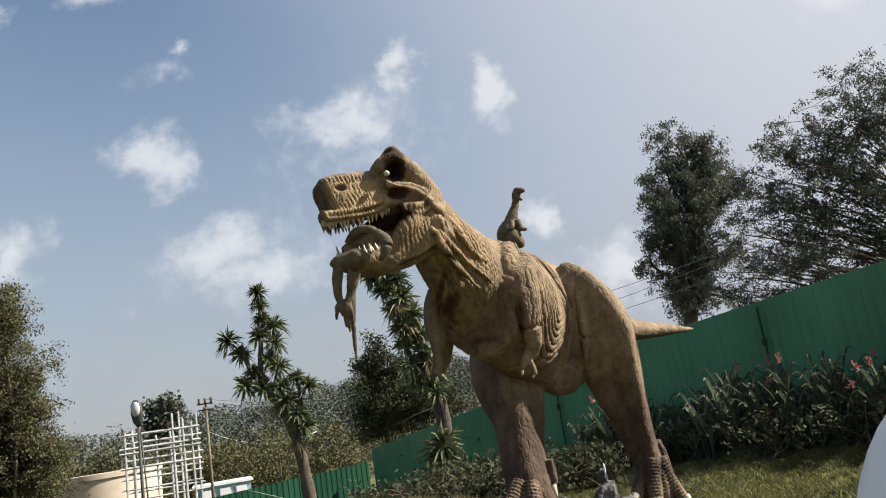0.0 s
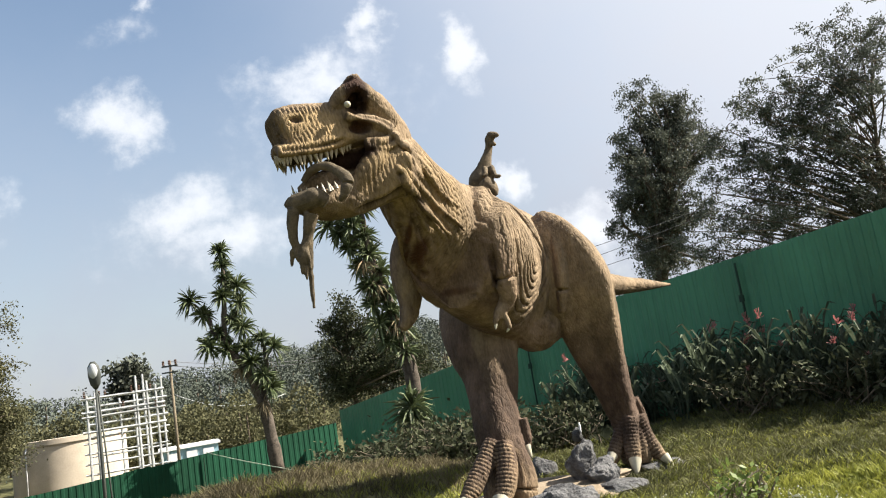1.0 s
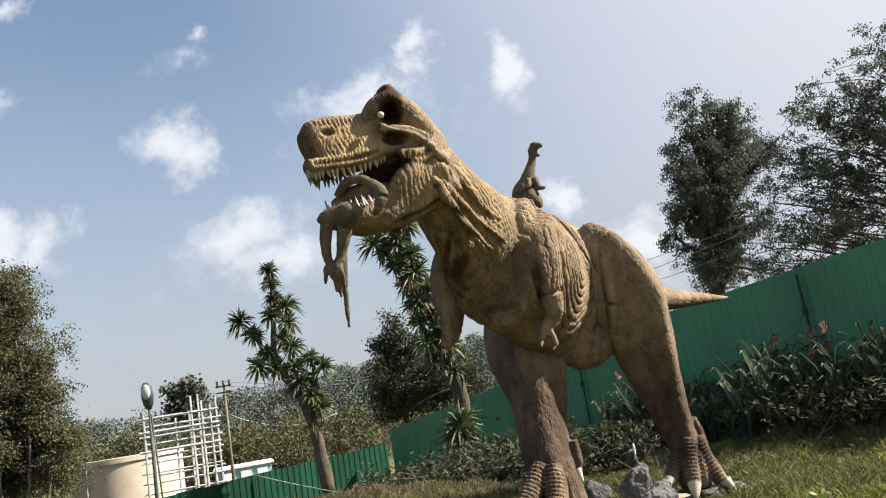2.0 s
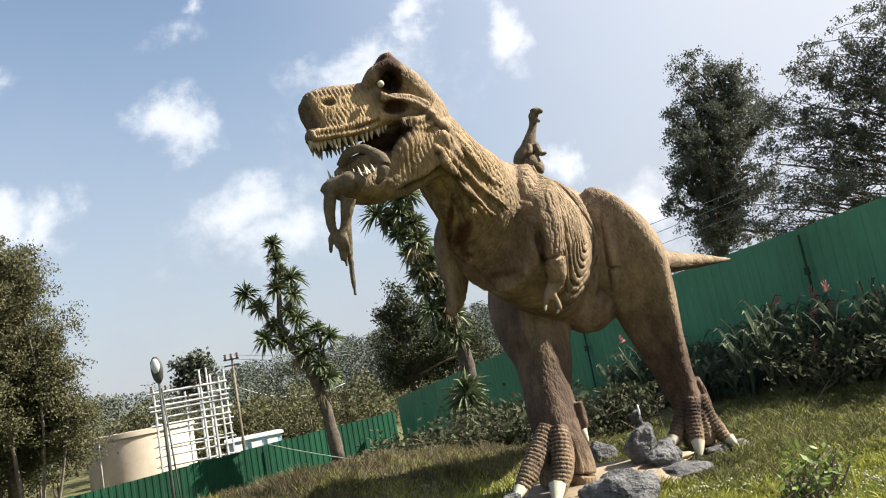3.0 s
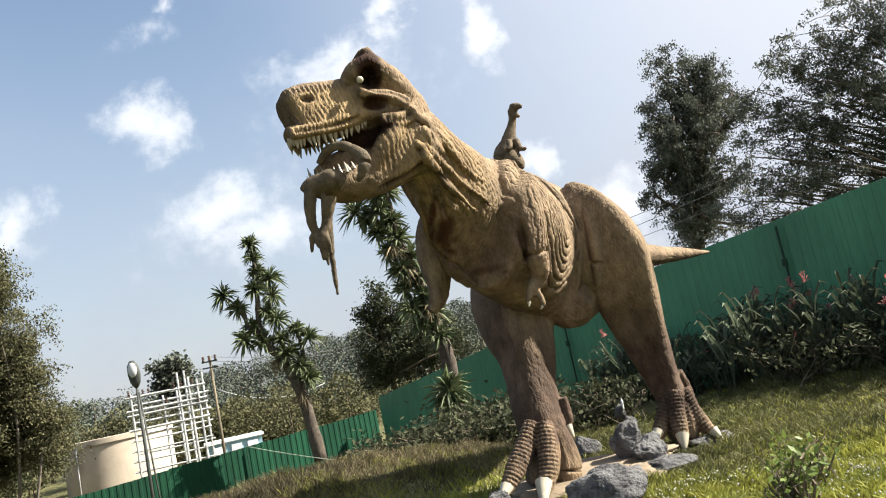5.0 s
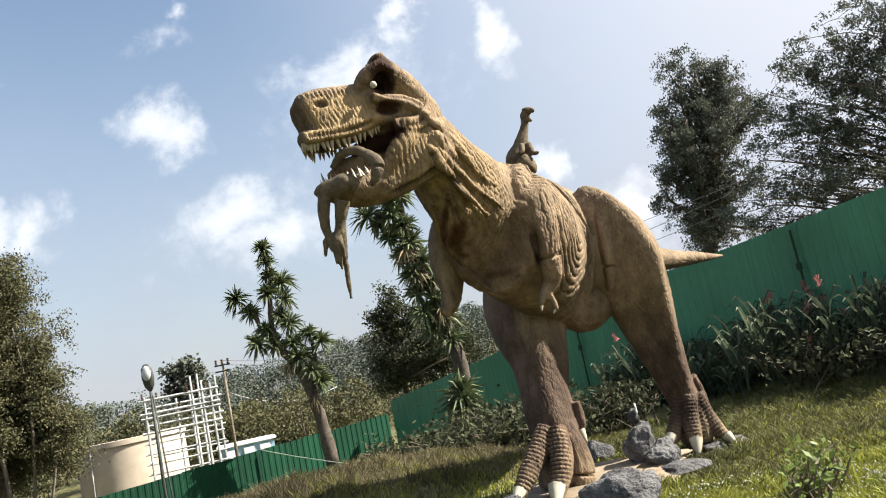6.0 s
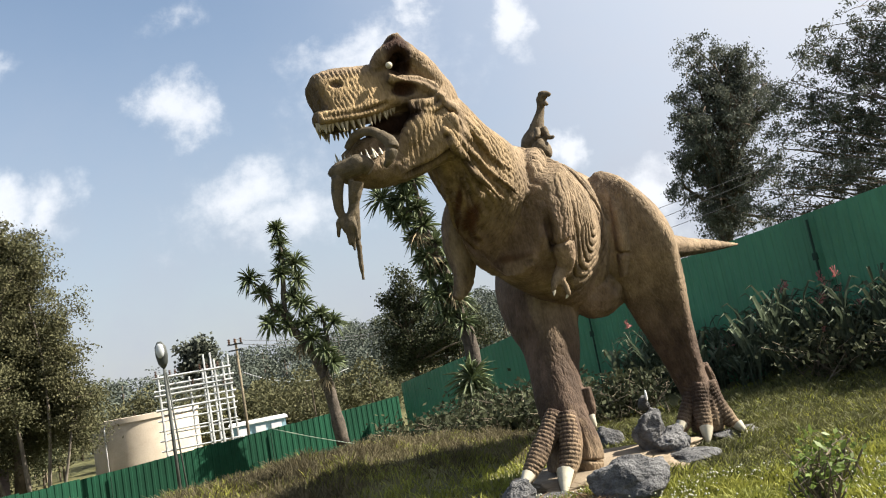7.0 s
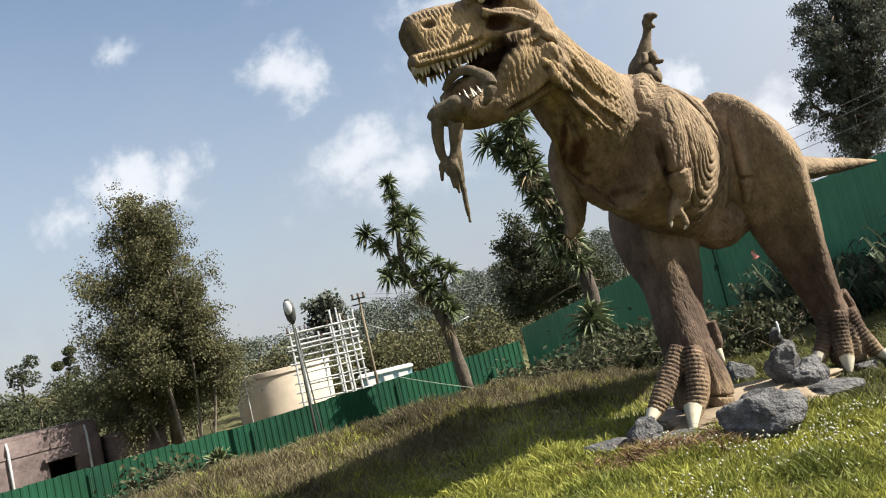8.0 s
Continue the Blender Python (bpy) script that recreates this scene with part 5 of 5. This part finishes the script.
def shrub(name, label, spot, radii, n, seed, material=LEAF_DARK, leaf=0.10, stalks=16, category="shrub"):
    """A tangle of thin stalks with small leaves."""
    rng, rnd = np.random.default_rng(seed), random.Random(seed)
    root = thing(name, label, category, "undergrowth by the fence")
    c = Vector((spot[0], spot[1], float(land(spot[0], spot[1]))))
    s, tips = Soup(), []
    for _ in range(stalks):
        e = c + Vector((rnd.gauss(0, .55) * radii[0], rnd.gauss(0, .55) * radii[1], radii[2] * rnd.uniform(0.55, 1.25)))
        a = c + Vector((rnd.gauss(0, .3) * radii[0], rnd.gauss(0, .3) * radii[1], -0.05))
        m = a.lerp(e, 0.6) + Vector((rnd.gauss(0, .08), rnd.gauss(0, .08), 0.1))
        s.tube([a, m, e], [0.012, 0.008, 0.004], 4)
        tips += [m, e, a.lerp(m, 0.6), m.lerp(e, 0.5)]
    s.ob("stalk_tangle", STALK, root)
    t = np.array([tuple(p) for p in tips])
    pts = t[rng.integers(0, len(t), n)] + rng.normal(size=(n, 3)) * np.array((radii[0], radii[1], radii[2])) * 0.2
    pts[:, 2] = np.maximum(pts[:, 2], c.z + 0.03)
    quads("foliage", pts, rng.uniform(0.5, 1.3, n) * leaf, material, root, rng, 2.0)
    return root


def garden_bed():
    kinds = [canna(41, True), canna(42, False), canna(43, True), canna(44, False)]
    rng = random.Random(9)
    a, b, inward = Vector((8.9, 10.8, 0)), Vector((1.2, 21.9, 0)), Vector((-0.84, -0.55, 0))
    used = set()
    for k in range(135):
        t = rng.random() ** 1.2 * 0.62
        p = a.lerp(b, t) + inward * rng.uniform(0.35, 2.3 - 0.9 * t)
        if (p - Vector((2.9, 9.9, 0))).length < 0.75:
            continue
        m = Matrix.Translation((p.x, p.y, float(land(p.x, p.y)) - 0.02)) @ Matrix.Rotation(rng.uniform(0, 6.28), 4, "Z")
        i = k % 4
        if i not in used:
            used.add(i)
            kinds[i].matrix_basis = m
        else:
            c = copy_thing(kinds[i], m)
            c.scale = (0.95, 0.95, rng.uniform(0.5, 1.3))
    rows = ((-0.6, 14.2, 1.0, 1.0, 0.5), (-1.4, 15.6, 1.1, 0.9, 0.6), (0.4, 13.4, 0.9, 0.8, 0.5), (0.9, 14.4, 1.0, 0.9, 0.7), (-0.1, 15.8, 1.1, 1.0, 0.8), (1.6, 13.0, 0.8, 0.7, 0.55), (-2.4, 17.2, 1.1, 1.0, 0.6),
            (1.5, 16.0, 1.0, 1.0, 0.8), (0.3, 17.8, 1.2, 1.0, 0.9), (-1.2, 18.5, 1.2, 1.0, 0.9), (6.4, 10.9, 0.8, 0.8, 0.7), (7.6, 10.0, 0.9, 0.8, 0.8), (5.4, 12.0, 0.8, 0.7, 0.7), (2.6, 13.6, 0.9, 0.8, 0.8))
    for k, (x, y, rx, ry, rz) in enumerate(rows):
        shrub("wild_shrub", "dark tangled shrub with dry stalks growing before the fence", (x, y), (rx, ry, rz * 0.85), 1100, 60 + k, LEAF_SHADE, 0.062, 60)
    for k, (x, y, z) in enumerate(((-7.07, 11.20, 0.10), (-8.11, 13.50, -0.10), (-8.53, 14.98, -0.20), (-9.23, 17.17, -0.30), (-6.96, 10.72, 0.10), (-6.92, 11.78, 0.00))):
        shrub("wild_shrub", "leafy weeds and dry stems by the low fence", (x, y), (0.6, 0.6, 0.55), 900, 80 + k, LEAF_SHADE, 0.055, 40)
    shrub("leafy_weed", "bright green broad-leaved weed with dry flower stems", (2.33, 5.75), (0.20, 0.18, 0.44), 300, 95, LEAF_WEED, 0.036, 46, "weed")
    shrub("leafy_weed", "bright green broad-leaved weed with dry flower stems", (2.9, 6.7), (0.24, 0.20, 0.34), 240, 96, LEAF_WEED, 0.034, 34, "weed")


garden_bed()

# ---- beyond the low fence ----
def street_lamp():
    root = thing("street_lamp", "slim grey street lamp with an oval glass head", "lamp post")
    x, y, top = -9.37, 23.09, 3.62
    z = float(land(x, y))
    Soup().tube([(x, y, z - 0.2), (x, y, z + 2.6), (x, y, top - 0.75)], [0.055, 0.05, 0.04], 10).ob("pole", DARKSTEEL, root, smooth=True)
    Soup().tube([(x + 0.22, y + 0.15, z - 0.2), (x + 0.05, y, top - 0.95)], [0.03, 0.025], 8).ob("stay", DARKSTEEL, root, smooth=True)
    head = Soup()
    head.tube([(x, y, top - 0.80), (x, y - 0.02, top - 0.66), (x, y - 0.05, top - 0.40), (x, y - 0.09, top - 0.15), (x, y - 0.12, top)],
              [(0.06, 0.06), (0.15, 0.10), (0.19, 0.12), (0.17, 0.10), (0.07, 0.05)], 16, up=(0, 1, 0))
    h = head.ob("head", DARKSTEEL, root, smooth=True)
    bm = bmesh.new()
    bmesh.ops.create_uvsphere(bm, u_segments=20, v_segments=12, radius=1.0, matrix=Matrix.Translation((x, y - 0.13, top - 0.27)) @ Matrix.Diagonal((0.14, 0.10, 0.24, 1)))
    part("glass", bm, LENS, h, "pale bowl of glass", smooth=True)


def switchyard():
    root = thing("switchyard_frame", "galvanised steel switchyard frame with crossbars and insulators", "electrical frame")
    o = Vector((-15.88, 43.26, 0.69))
    right = Vector((0.965, 0.26, 0))
    back = Vector((-0.26, 0.965, 0))
    low, high = -3.0, 3.5
    for i, (a, b, tall) in enumerate(((-2.0, 0, 0.0), (-1.55, 0, -0.6), (0.55, 0, 0.7), (1.1, 0, 0.35), (1.55, 0, 0.1), (-0.6, 2.6, -0.3), (-1.9, 2.6, 0.2), (0.2, 2.6, 0.0), (0.75, 2.6, 0.9), (1.75, 2.6, 0.6))):
        p = o + right * a + back * b
        Soup().tube([(p.x, p.y, low), (p.x, p.y, high + tall)], [0.075, 0.06], 6).ob("post", STEEL, root)
    for b, levels in ((0, (-1.3, -0.75, -0.2, 0.35, 0.9, 1.5, 2.3, 2.55, 3.3)), (2.6, (-0.9, 0.1, 1.2, 1.9, 2.9))):
        for z in levels:
            p, q = o + right * -2.3 + back * b, o + right * 2.0 + back * b
            th = 0.05 if z < 1.4 else 0.075
            Soup().tube([(p.x, p.y, z), (q.x, q.y, z)], [th, th], 4).ob("crossbar", STEEL, root)
    for a in (-2.0, -1.0, 0.0, 1.1, 1.55):
        for z in (2.6, 3.3):
            p, q = o + right * a, o + right * a + back * 2.6
            Soup().tube([(p.x, p.y, z), (q.x, q.y, z)], [0.045, 0.045], 4).ob("rail", STEEL, root)
    rng = random.Random(3)
    for k in range(14):
        a, b, z = -2.1 + 0.3 * k, rng.choice((0, 1.3, 2.6)), rng.choice((2.3, 2.55, 3.3))
        p = o + right * a + back * b
        s = Soup()
        for q in range(4):
            s.tube([(p.x, p.y, z + 0.06 + 0.09 * q), (p.x, p.y, z + 0.10 + 0.09 * q), (p.x, p.y, z + 0.14 + 0.09 * q)], [0.04, 0.085, 0.04], 8)
        s.ob("insulator", PORCELAIN, root)
    pole = thing("utility_pole", "weathered utility pole carrying thin cables beside the switchyard", "pole")
    p = Vector((-13.64, 44.27, 4.78))
    Soup().tube([(p.x, p.y, -3.2), (p.x, p.y, p.z)], [0.10, 0.065], 10).ob("shaft", STALK, pole, smooth=True)
    for z in (0.3, 0.65):
        Soup().box((p.x, p.y - 0.1, p.z - z), (0.45, 0.04, 0.04)).ob("crossarm", DARKSTEEL, pole)
    for k in (-0.35, 0, 0.35):
        s = Soup()
        for q in range(3):
            s.tube([(p.x + k, p.y - 0.1, p.z - 0.26 + 0.1 * q), (p.x + k, p.y - 0.1, p.z - 0.21 + 0.1 * q), (p.x + k, p.y - 0.1, p.z - 0.16 + 0.1 * q)], [0.04, 0.09, 0.04], 8)
        s.ob("insulator", PORCELAIN, pole)


def cable(name, label, a, b, sag, r, material=WIRE, category="cable", group=""):
    a, b = Vector(a), Vector(b)
    pts = [a.lerp(b, t / 12) - Vector((0, 0, sag * 4 * (t / 12) * (1 - t / 12))) for t in range(13)]
    ob = Soup().tube(pts, [r] * 13, 5).ob(name, material, smooth=True)
    tagged(ob, label, category, group)


def tank():
    root = thing("water_tank", "round cream-rendered water tank with a projecting rim", "tank")
    c = Vector((-22.59, 51.32, -0.09))
    top, r = 1.45, 3.35
    for name, z0, z1, rr in (("body", -4.0, top - 0.35, r), ("rim", top - 0.35, top, r + 0.10)):
        bm = bmesh.new()
        bmesh.ops.create_cone(bm, segments=160, radius1=rr, radius2=rr, depth=z1 - z0, cap_ends=True, matrix=Matrix.Translation((c.x, c.y, (z0 + z1) / 2)))
        bmesh.ops.bevel(bm, geom=[e for e in bm.edges if abs(e.verts[0].co.z - e.verts[1].co.z) < 0.01], offset=0.03, segments=2, affect="EDGES")
        part(name, bm, TANK, root)
    s = Soup().tube([(c.x - 1.2, c.y - 3.4, -3.5), (c.x - 1.2, c.y - 3.4, 0.9), (c.x - 1.2, c.y - 3.2, 1.15)], [0.05, 0.05, 0.05], 8)
    s.ob("pipe", STEEL, root, smooth=True)


def wall_with_hole(p, q, z0, z1, holes, thick):
    """The blocks of a wall from p to q (x, y) round rectangular openings (from, to, low, high) along it."""
    made = []
    p, q = Vector((*p, 0)), Vector((*q, 0))
    d = (q - p).normalized()
    rot = Matrix(((d.x, -d.y, 0), (d.y, d.x, 0), (0, 0, 1)))
    length = (q - p).length

    def block(a, b, low, high):
        if b - a > 0.01 and high - low > 0.01:
            c = p + d * (a + b) / 2
            made.append(Soup().box((c.x, c.y, (low + high) / 2), ((b - a) / 2, thick / 2, (high - low) / 2), rot))
    x = 0
    for a, b, low, high in holes:
        block(x, a, z0, z1)
        block(a, b, z0, low)
        block(a, b, high, z1)
        x = b
    block(x, length, z0, z1)
    return made


def hut():
    root = thing("old_hut", "weathered pinkish-grey plastered hut with dark window openings", "hut")
    a, b, c, d = (-24.9, 19.4), (-19.6, 26.6), (-23.2, 30.2), (-28.6, 23.2)
    for block in wall_with_hole(a, b, -3.0, 1.20, ((2.6, 3.6, -1.6, -0.7), (7.10, 8.05, -0.75, 0.12)), 0.22):
        block.ob("wall", PLASTER, root)
    for block in wall_with_hole(b, c, -3.0, 1.20, ((0.7, 1.7, -1.0, -0.1), (2.9, 3.8, -1.0, -0.1)), 0.22):
        block.ob("wall", PLASTER, root)
    for block in wall_with_hole(c, d, -3.0, 1.20, (), 0.22):
        block.ob("wall", PLASTER, root)
    for block in wall_with_hole(d, a, -3.0, 1.20, (), 0.22):
        block.ob("wall", PLASTER, root)
    s = Soup()
    s.add([(x, y, z) for z in (1.21, 1.33) for x, y in (a, b, c, d)], [(0, 3, 2, 1), (4, 5, 6, 7), (0, 1, 5, 4), (1, 2, 6, 5), (2, 3, 7, 6), (3, 0, 4, 7)])
    s.ob("roof", PLASTER, root)
    # window hoods, a rain pipe, patched bands under the eaves and a low annex
    way = Matrix.Rotation(math.atan2(b[1] - a[1], b[0] - a[0]), 3, "Z")
    for t, z in ((0.347, -0.62), (0.848, 0.19)):
        x, y = a[0] + (b[0] - a[0]) * t + 0.10, a[1] + (b[1] - a[1]) * t - 0.07
        Soup().box((x, y, z), (0.62, 0.22, 0.05), way).ob("window_hood", PLASTER, root)
    for t in (0.30, 0.655, 0.955):
        x, y = a[0] + (b[0] - a[0]) * t + 0.15, a[1] + (b[1] - a[1]) * t - 0.11
        Soup().tube([(x, y, -2.9), (x, y, 0.9), (x - 0.08, y + 0.06, 1.15)], [0.05, 0.05, 0.045], 8).ob("rain_pipe", STEEL, root, smooth=True)
    x, y = (a[0] + b[0]) / 2 + 0.10, (a[1] + b[1]) / 2 - 0.07
    Soup().box((x, y, 0.62), (4.46, 0.03, 0.04), way).ob("eaves_band", PLASTER, root)
    Soup().box((-18.75, 27.55, -1.3), (0.95, 0.95, 1.75), way).ob("annex", PLASTER, root)
    Soup().box((-18.75, 27.55, 0.49), (1.05, 1.05, 0.05), way).ob("annex_roof", PLASTER, root)


def blue_shed():
    root = thing("low_shed", "low pale-blue walled shed with a white flat roof", "shed")
    c = Vector((-14.9, 50.68, -0.87))
    rot = Matrix.Rotation(0.3, 3, "Z")
    Soup().box((c.x, c.y, -2.00), (1.7, 1.5, 1.60), rot).ob("wall", BLUE, root)
    Soup().box((c.x, c.y, -0.33), (1.85, 1.65, 0.07), rot).ob("roof", WHITE, root)
    for k in (-1.0, 0.1, 1.1):
        o = rot @ Vector((k, -1.54, 0))
        Soup().box((c.x + o.x, c.y + o.y, -0.85), (0.32, 0.04, 0.24), rot).ob("window", WHITE, root)


street_lamp()
switchyard()
tank()
hut()
blue_shed()
for k, (p, q) in enumerate((((7.25, 29.58, 5.65), (10.56, 29.42, 6.25)), ((7.40, 29.63, 5.26), (10.84, 29.46, 5.97)), ((7.54, 29.69, 4.83), (10.72, 29.54, 5.38)))):
    p, q = Vector(p), Vector(q)
    cable("overhead_wire", "thin dark overhead wire against the sky", p + (p - q) * 1.5, q + (q - p) * 2.0, 0.12, 0.011, group="overhead wires")
for z in (0.1, 0.35):
    cable("overhead_wire", "thin dark overhead wire against the sky", Vector((-13.63, 44.26, 4.85)) - Vector((0, 0, z)), Vector((-6.27, 60.00, 3.89)) + Vector((0, 0, 0.6 - z)), 0.35, 0.016, group="overhead wires")
cable("slack_cable", "slack pale cable slung across the hillside", (-17.70, 57.99, 3.21), (-9.89, 59.53, 2.02), 0.9, 0.03, STEEL)
cable("garden_rope", "thin pale rope strung low over the grass", (-3.97, 14.32, 0.91), (0.76, 10.82, 0.01), 0.12, 0.007, ROPE, "rope")


def wood(name, label, spots, leaf, per, material, seed):
    """Far crowns, too many to count, in one mesh of leaves and one of trunks."""
    rng = np.random.default_rng(seed)
    root = thing(name, label, "trees", kind="stuff")
    s, pts, sizes = Soup(), [], []
    for x, y, h, r in spots:
        z = float(land(x, y))
        s.tube([(x, y, z - 0.3), (x, y, z + h * 0.8)], [h * 0.02, h * 0.008], 5)
        k = rng.integers(5, 9)
        lob = np.stack([x + rng.normal(size=k) * r * 0.5, y + rng.normal(size=k) * r * 0.5, z + h * rng.uniform(0.35, 0.95, k)], 1)
        lr = r * rng.uniform(0.35, 0.62, k)
        pick = rng.integers(0, k, per)
        d = rng.normal(size=(per, 3))
        d /= np.linalg.norm(d, axis=1, keepdims=True)
        pts.append(lob[pick] + d * (lr[pick] * rng.uniform(0.55, 1.08, per))[:, None] * np.array((1, 1, 0.8)))
        sizes.append(np.full(per, leaf) * rng.uniform(0.6, 1.4, per))
    s.ob("trunks", BARK, root)
    quads("crowns", np.concatenate(pts), np.concatenate(sizes), material, root, rng, 1.4)


def far_woods():
    rng = random.Random(12)
    spots = []
    for _ in range(330):
        y = rng.uniform(80, 215)
        x = rng.uniform(-0.62 * y, 0.35 * y)
        spots.append((x, y, rng.uniform(5, 9.5), rng.uniform(2.4, 4.4)))
    wood("hill_wood", "woodland covering the far hillside, haze mixed into its grey-green leaf colour", spots, 0.24, 760, LEAF_HILL_HAZED, 51)
    spots = []
    for _ in range(60):
        y = rng.uniform(56, 82)
        u = rng.uniform(-0.95, -0.08)
        spots.append((u * y, y, rng.uniform(5.0, 7.0) + (1.0 if u < -0.6 else -1.6 if u > -0.42 else 0.0), rng.uniform(2.0, 3.2)))
    wood("valley_wood", "dark green trees in the valley beyond the fence", spots, 0.17, 1700, LEAF_OLIVE, 52)
    spots = []
    for _ in range(34):
        x, y = rng.uniform(-25, -15.5), rng.uniform(28.5, 37)
        if x < -0.62 * y:
            spots.append((x, y, rng.uniform(1.6, 2.8), rng.uniform(1.2, 1.9)))
    wood("scrub", "dense scrub behind the low fence", spots, 0.11, 900, LEAF_OLIVE, 54)
    spots = [(-41.5, 49.0, 10.0, 1.3), (-38.5, 50.0, 9.6, 1.0), (-43.0, 52.0, 6.5, 2.6), (-38.0, 47.0, 6.0, 2.4), (-35.5, 44.0, 5.6, 2.2), (-33, 42, 5.0, 2.0), (-45, 48, 6.0, 2.6), (-30, 40, 5.0, 2.0)]
    while len(spots) < 40:
        y = rng.uniform(36, 56)
        x = -y * rng.uniform(0.60, 1.0)
        if x < -23.5:
            spots.append((x, y, rng.uniform(4.6, 6.6), rng.uniform(2.0, 3.0)))
    wood("valley_wood", "dark green trees behind the old hut", spots, 0.13, 2200, LEAF_SHADE, 53)


far_woods()

# ---- grass ----
def tufts(n, spread, lo, hi, lean, seed, area, keep):
    """Bases and tips of n blades over area (x0, x1, y0, y1) where keep(x, y) says how likely one grows."""
    rng = np.random.default_rng(seed)
    x, y = rng.uniform(area[0], area[1], n), rng.uniform(area[2], area[3], n)
    ok = rng.random(n) < keep(x, y)
    x, y = x[ok], y[ok]
    base = np.stack([x, y, land(x, y) - 0.01], 1)
    clump = 0.45 + 1.1 * (0.5 + 0.5 * np.sin(x * 5.1 + 2 * np.sin(y * 3.3)) * np.sin(y * 4.7 + 1.7 * np.sin(x * 2.9)))
    h = rng.uniform(lo, hi, len(x)) * clump
    off = rng.normal(size=(len(x), 2)) * lean * h[:, None]
    tip = base + np.stack([off[:, 0], off[:, 1], h], 1)
    return base, tip, rng


def on_slab(x, y):
    c = Vector((1.41, 8.82, 0.00))
    u, v = (x - c.x) * 0.853 + (y - c.y) * 0.523, -(x - c.x) * 0.523 + (y - c.y) * 0.853
    return ((u / 1.6) ** 2 + (v / 0.85) ** 2) < 1


def mound_share(x, y):
    """1 on the rough mound, 0 on the mown lawn."""
    q = (x + 6) * -0.67 + (y - 7.5) * 0.74 + 0.35 * np.sin(x * 1.7) + 0.2 * np.sin(x * 4.1 + y)
    return smooth_step(-2.4, -1.2, q) * (1 - smooth_step(0.2, 1.6, x + 0.5 * np.sin(y * 2)))


def grass():
    far = lambda x, y: np.clip(1.25 - (np.hypot(x, y) - 4.5) / 14, 0.25, 1)
    b, t, r = tufts(400000, 0, 0.03, 0.115, 0.55, 71, (-6.5, 9.0, 3.8, 14.0), lambda x, y: far(x, y) * (1 - mound_share(x, y)) * (1 - 0.75 * smooth_step(7.4, 8.6, y + 0.3 * np.sin(x * 3))) * ~on_slab(x, y))
    ob = blades("lawn_grass", b, t, np.full(len(b), 0.0048) * (0.7 + np.hypot(b[:, 0], b[:, 1]) / 12), GRASS, r)
    tagged(ob, "short bright green lawn grass", "grass", kind="stuff")
    b, t, r = tufts(300000, 0, 0.05, 0.17, 0.5, 72, (-15.0, 2.0, 5.5, 17.0), lambda x, y: mound_share(x, y) * np.clip(1.3 - (np.hypot(x, y) - 7) / 12, 0.3, 1))
    ob = blades("rough_grass", b, t, np.full(len(b), 0.0050), DRY, r)
    tagged(ob, "rough half-dry grass on the mound", "grass", kind="stuff")
    b, t, r = tufts(170000, 0, 0.04, 0.15, 0.5, 75, (-15.0, 2.0, 5.5, 17.0), lambda x, y: mound_share(x, y) * smooth_step(-0.35, 0.5, np.sin(x * 2.3 + 1.3 * np.sin(y * 1.7)) * np.sin(y * 2.9 + x)))
    ob = blades("green_grass", b, t, np.full(len(b), 0.0050), GRASS, r)
    tagged(ob, "green blades among the rough mound grass", "grass", kind="stuff")
    c = Vector((0.46, 7.44, 0.00))
    b, t, r = tufts(26000, 0, 0.04, 0.14, 0.9, 73, (c.x - 1.0, c.x + 0.9, c.y - 0.9, c.y + 0.35), lambda x, y: np.exp(-((x - c.x) / 0.5) ** 2 - ((y - c.y + 0.25) / 0.22) ** 2) * ~on_slab(x, y))
    ob = blades("dead_grass", b, t, np.full(len(b), 0.005), DEAD, r)
    tagged(ob, "brown dead grass heaped before the slab", "grass", kind="stuff")
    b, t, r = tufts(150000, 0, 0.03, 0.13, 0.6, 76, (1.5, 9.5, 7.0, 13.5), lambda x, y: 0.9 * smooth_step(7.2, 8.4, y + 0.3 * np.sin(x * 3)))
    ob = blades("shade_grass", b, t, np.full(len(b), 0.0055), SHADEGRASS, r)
    tagged(ob, "olive grass in front of the canna bed, shade put into its dull colour", "grass", kind="stuff")
    # clover heads
    rng = np.random.default_rng(74)
    n = 1700
    x, y = rng.uniform(0.2, 3.6, n), rng.uniform(4.2, 7.6, n)
    ok = (np.sin(x * 3 + 1) * np.sin(y * 2.6) + rng.normal(size=n) * 0.5 > 0.1) & ~on_slab(x, y)
    x, y = x[ok], y[ok]
    s = Soup()
    for a, c in zip(x, y):
        z, q = float(land(a, c)) + rng.uniform(0.07, 0.13), rng.uniform(0.008, 0.014)
        s.add([(a - q, c, z), (a, c - q, z), (a + q, c, z), (a, c + q, z), (a, c, z + q), (a, c, z - q)],
              [(0, 1, 4), (1, 2, 4), (2, 3, 4), (3, 0, 4), (1, 0, 5), (2, 1, 5), (3, 2, 5), (0, 3, 5)])
    tagged(s.ob("clover_heads", CLOVER), "small white clover heads scattered in the lawn", "flowers", kind="stuff")


grass()
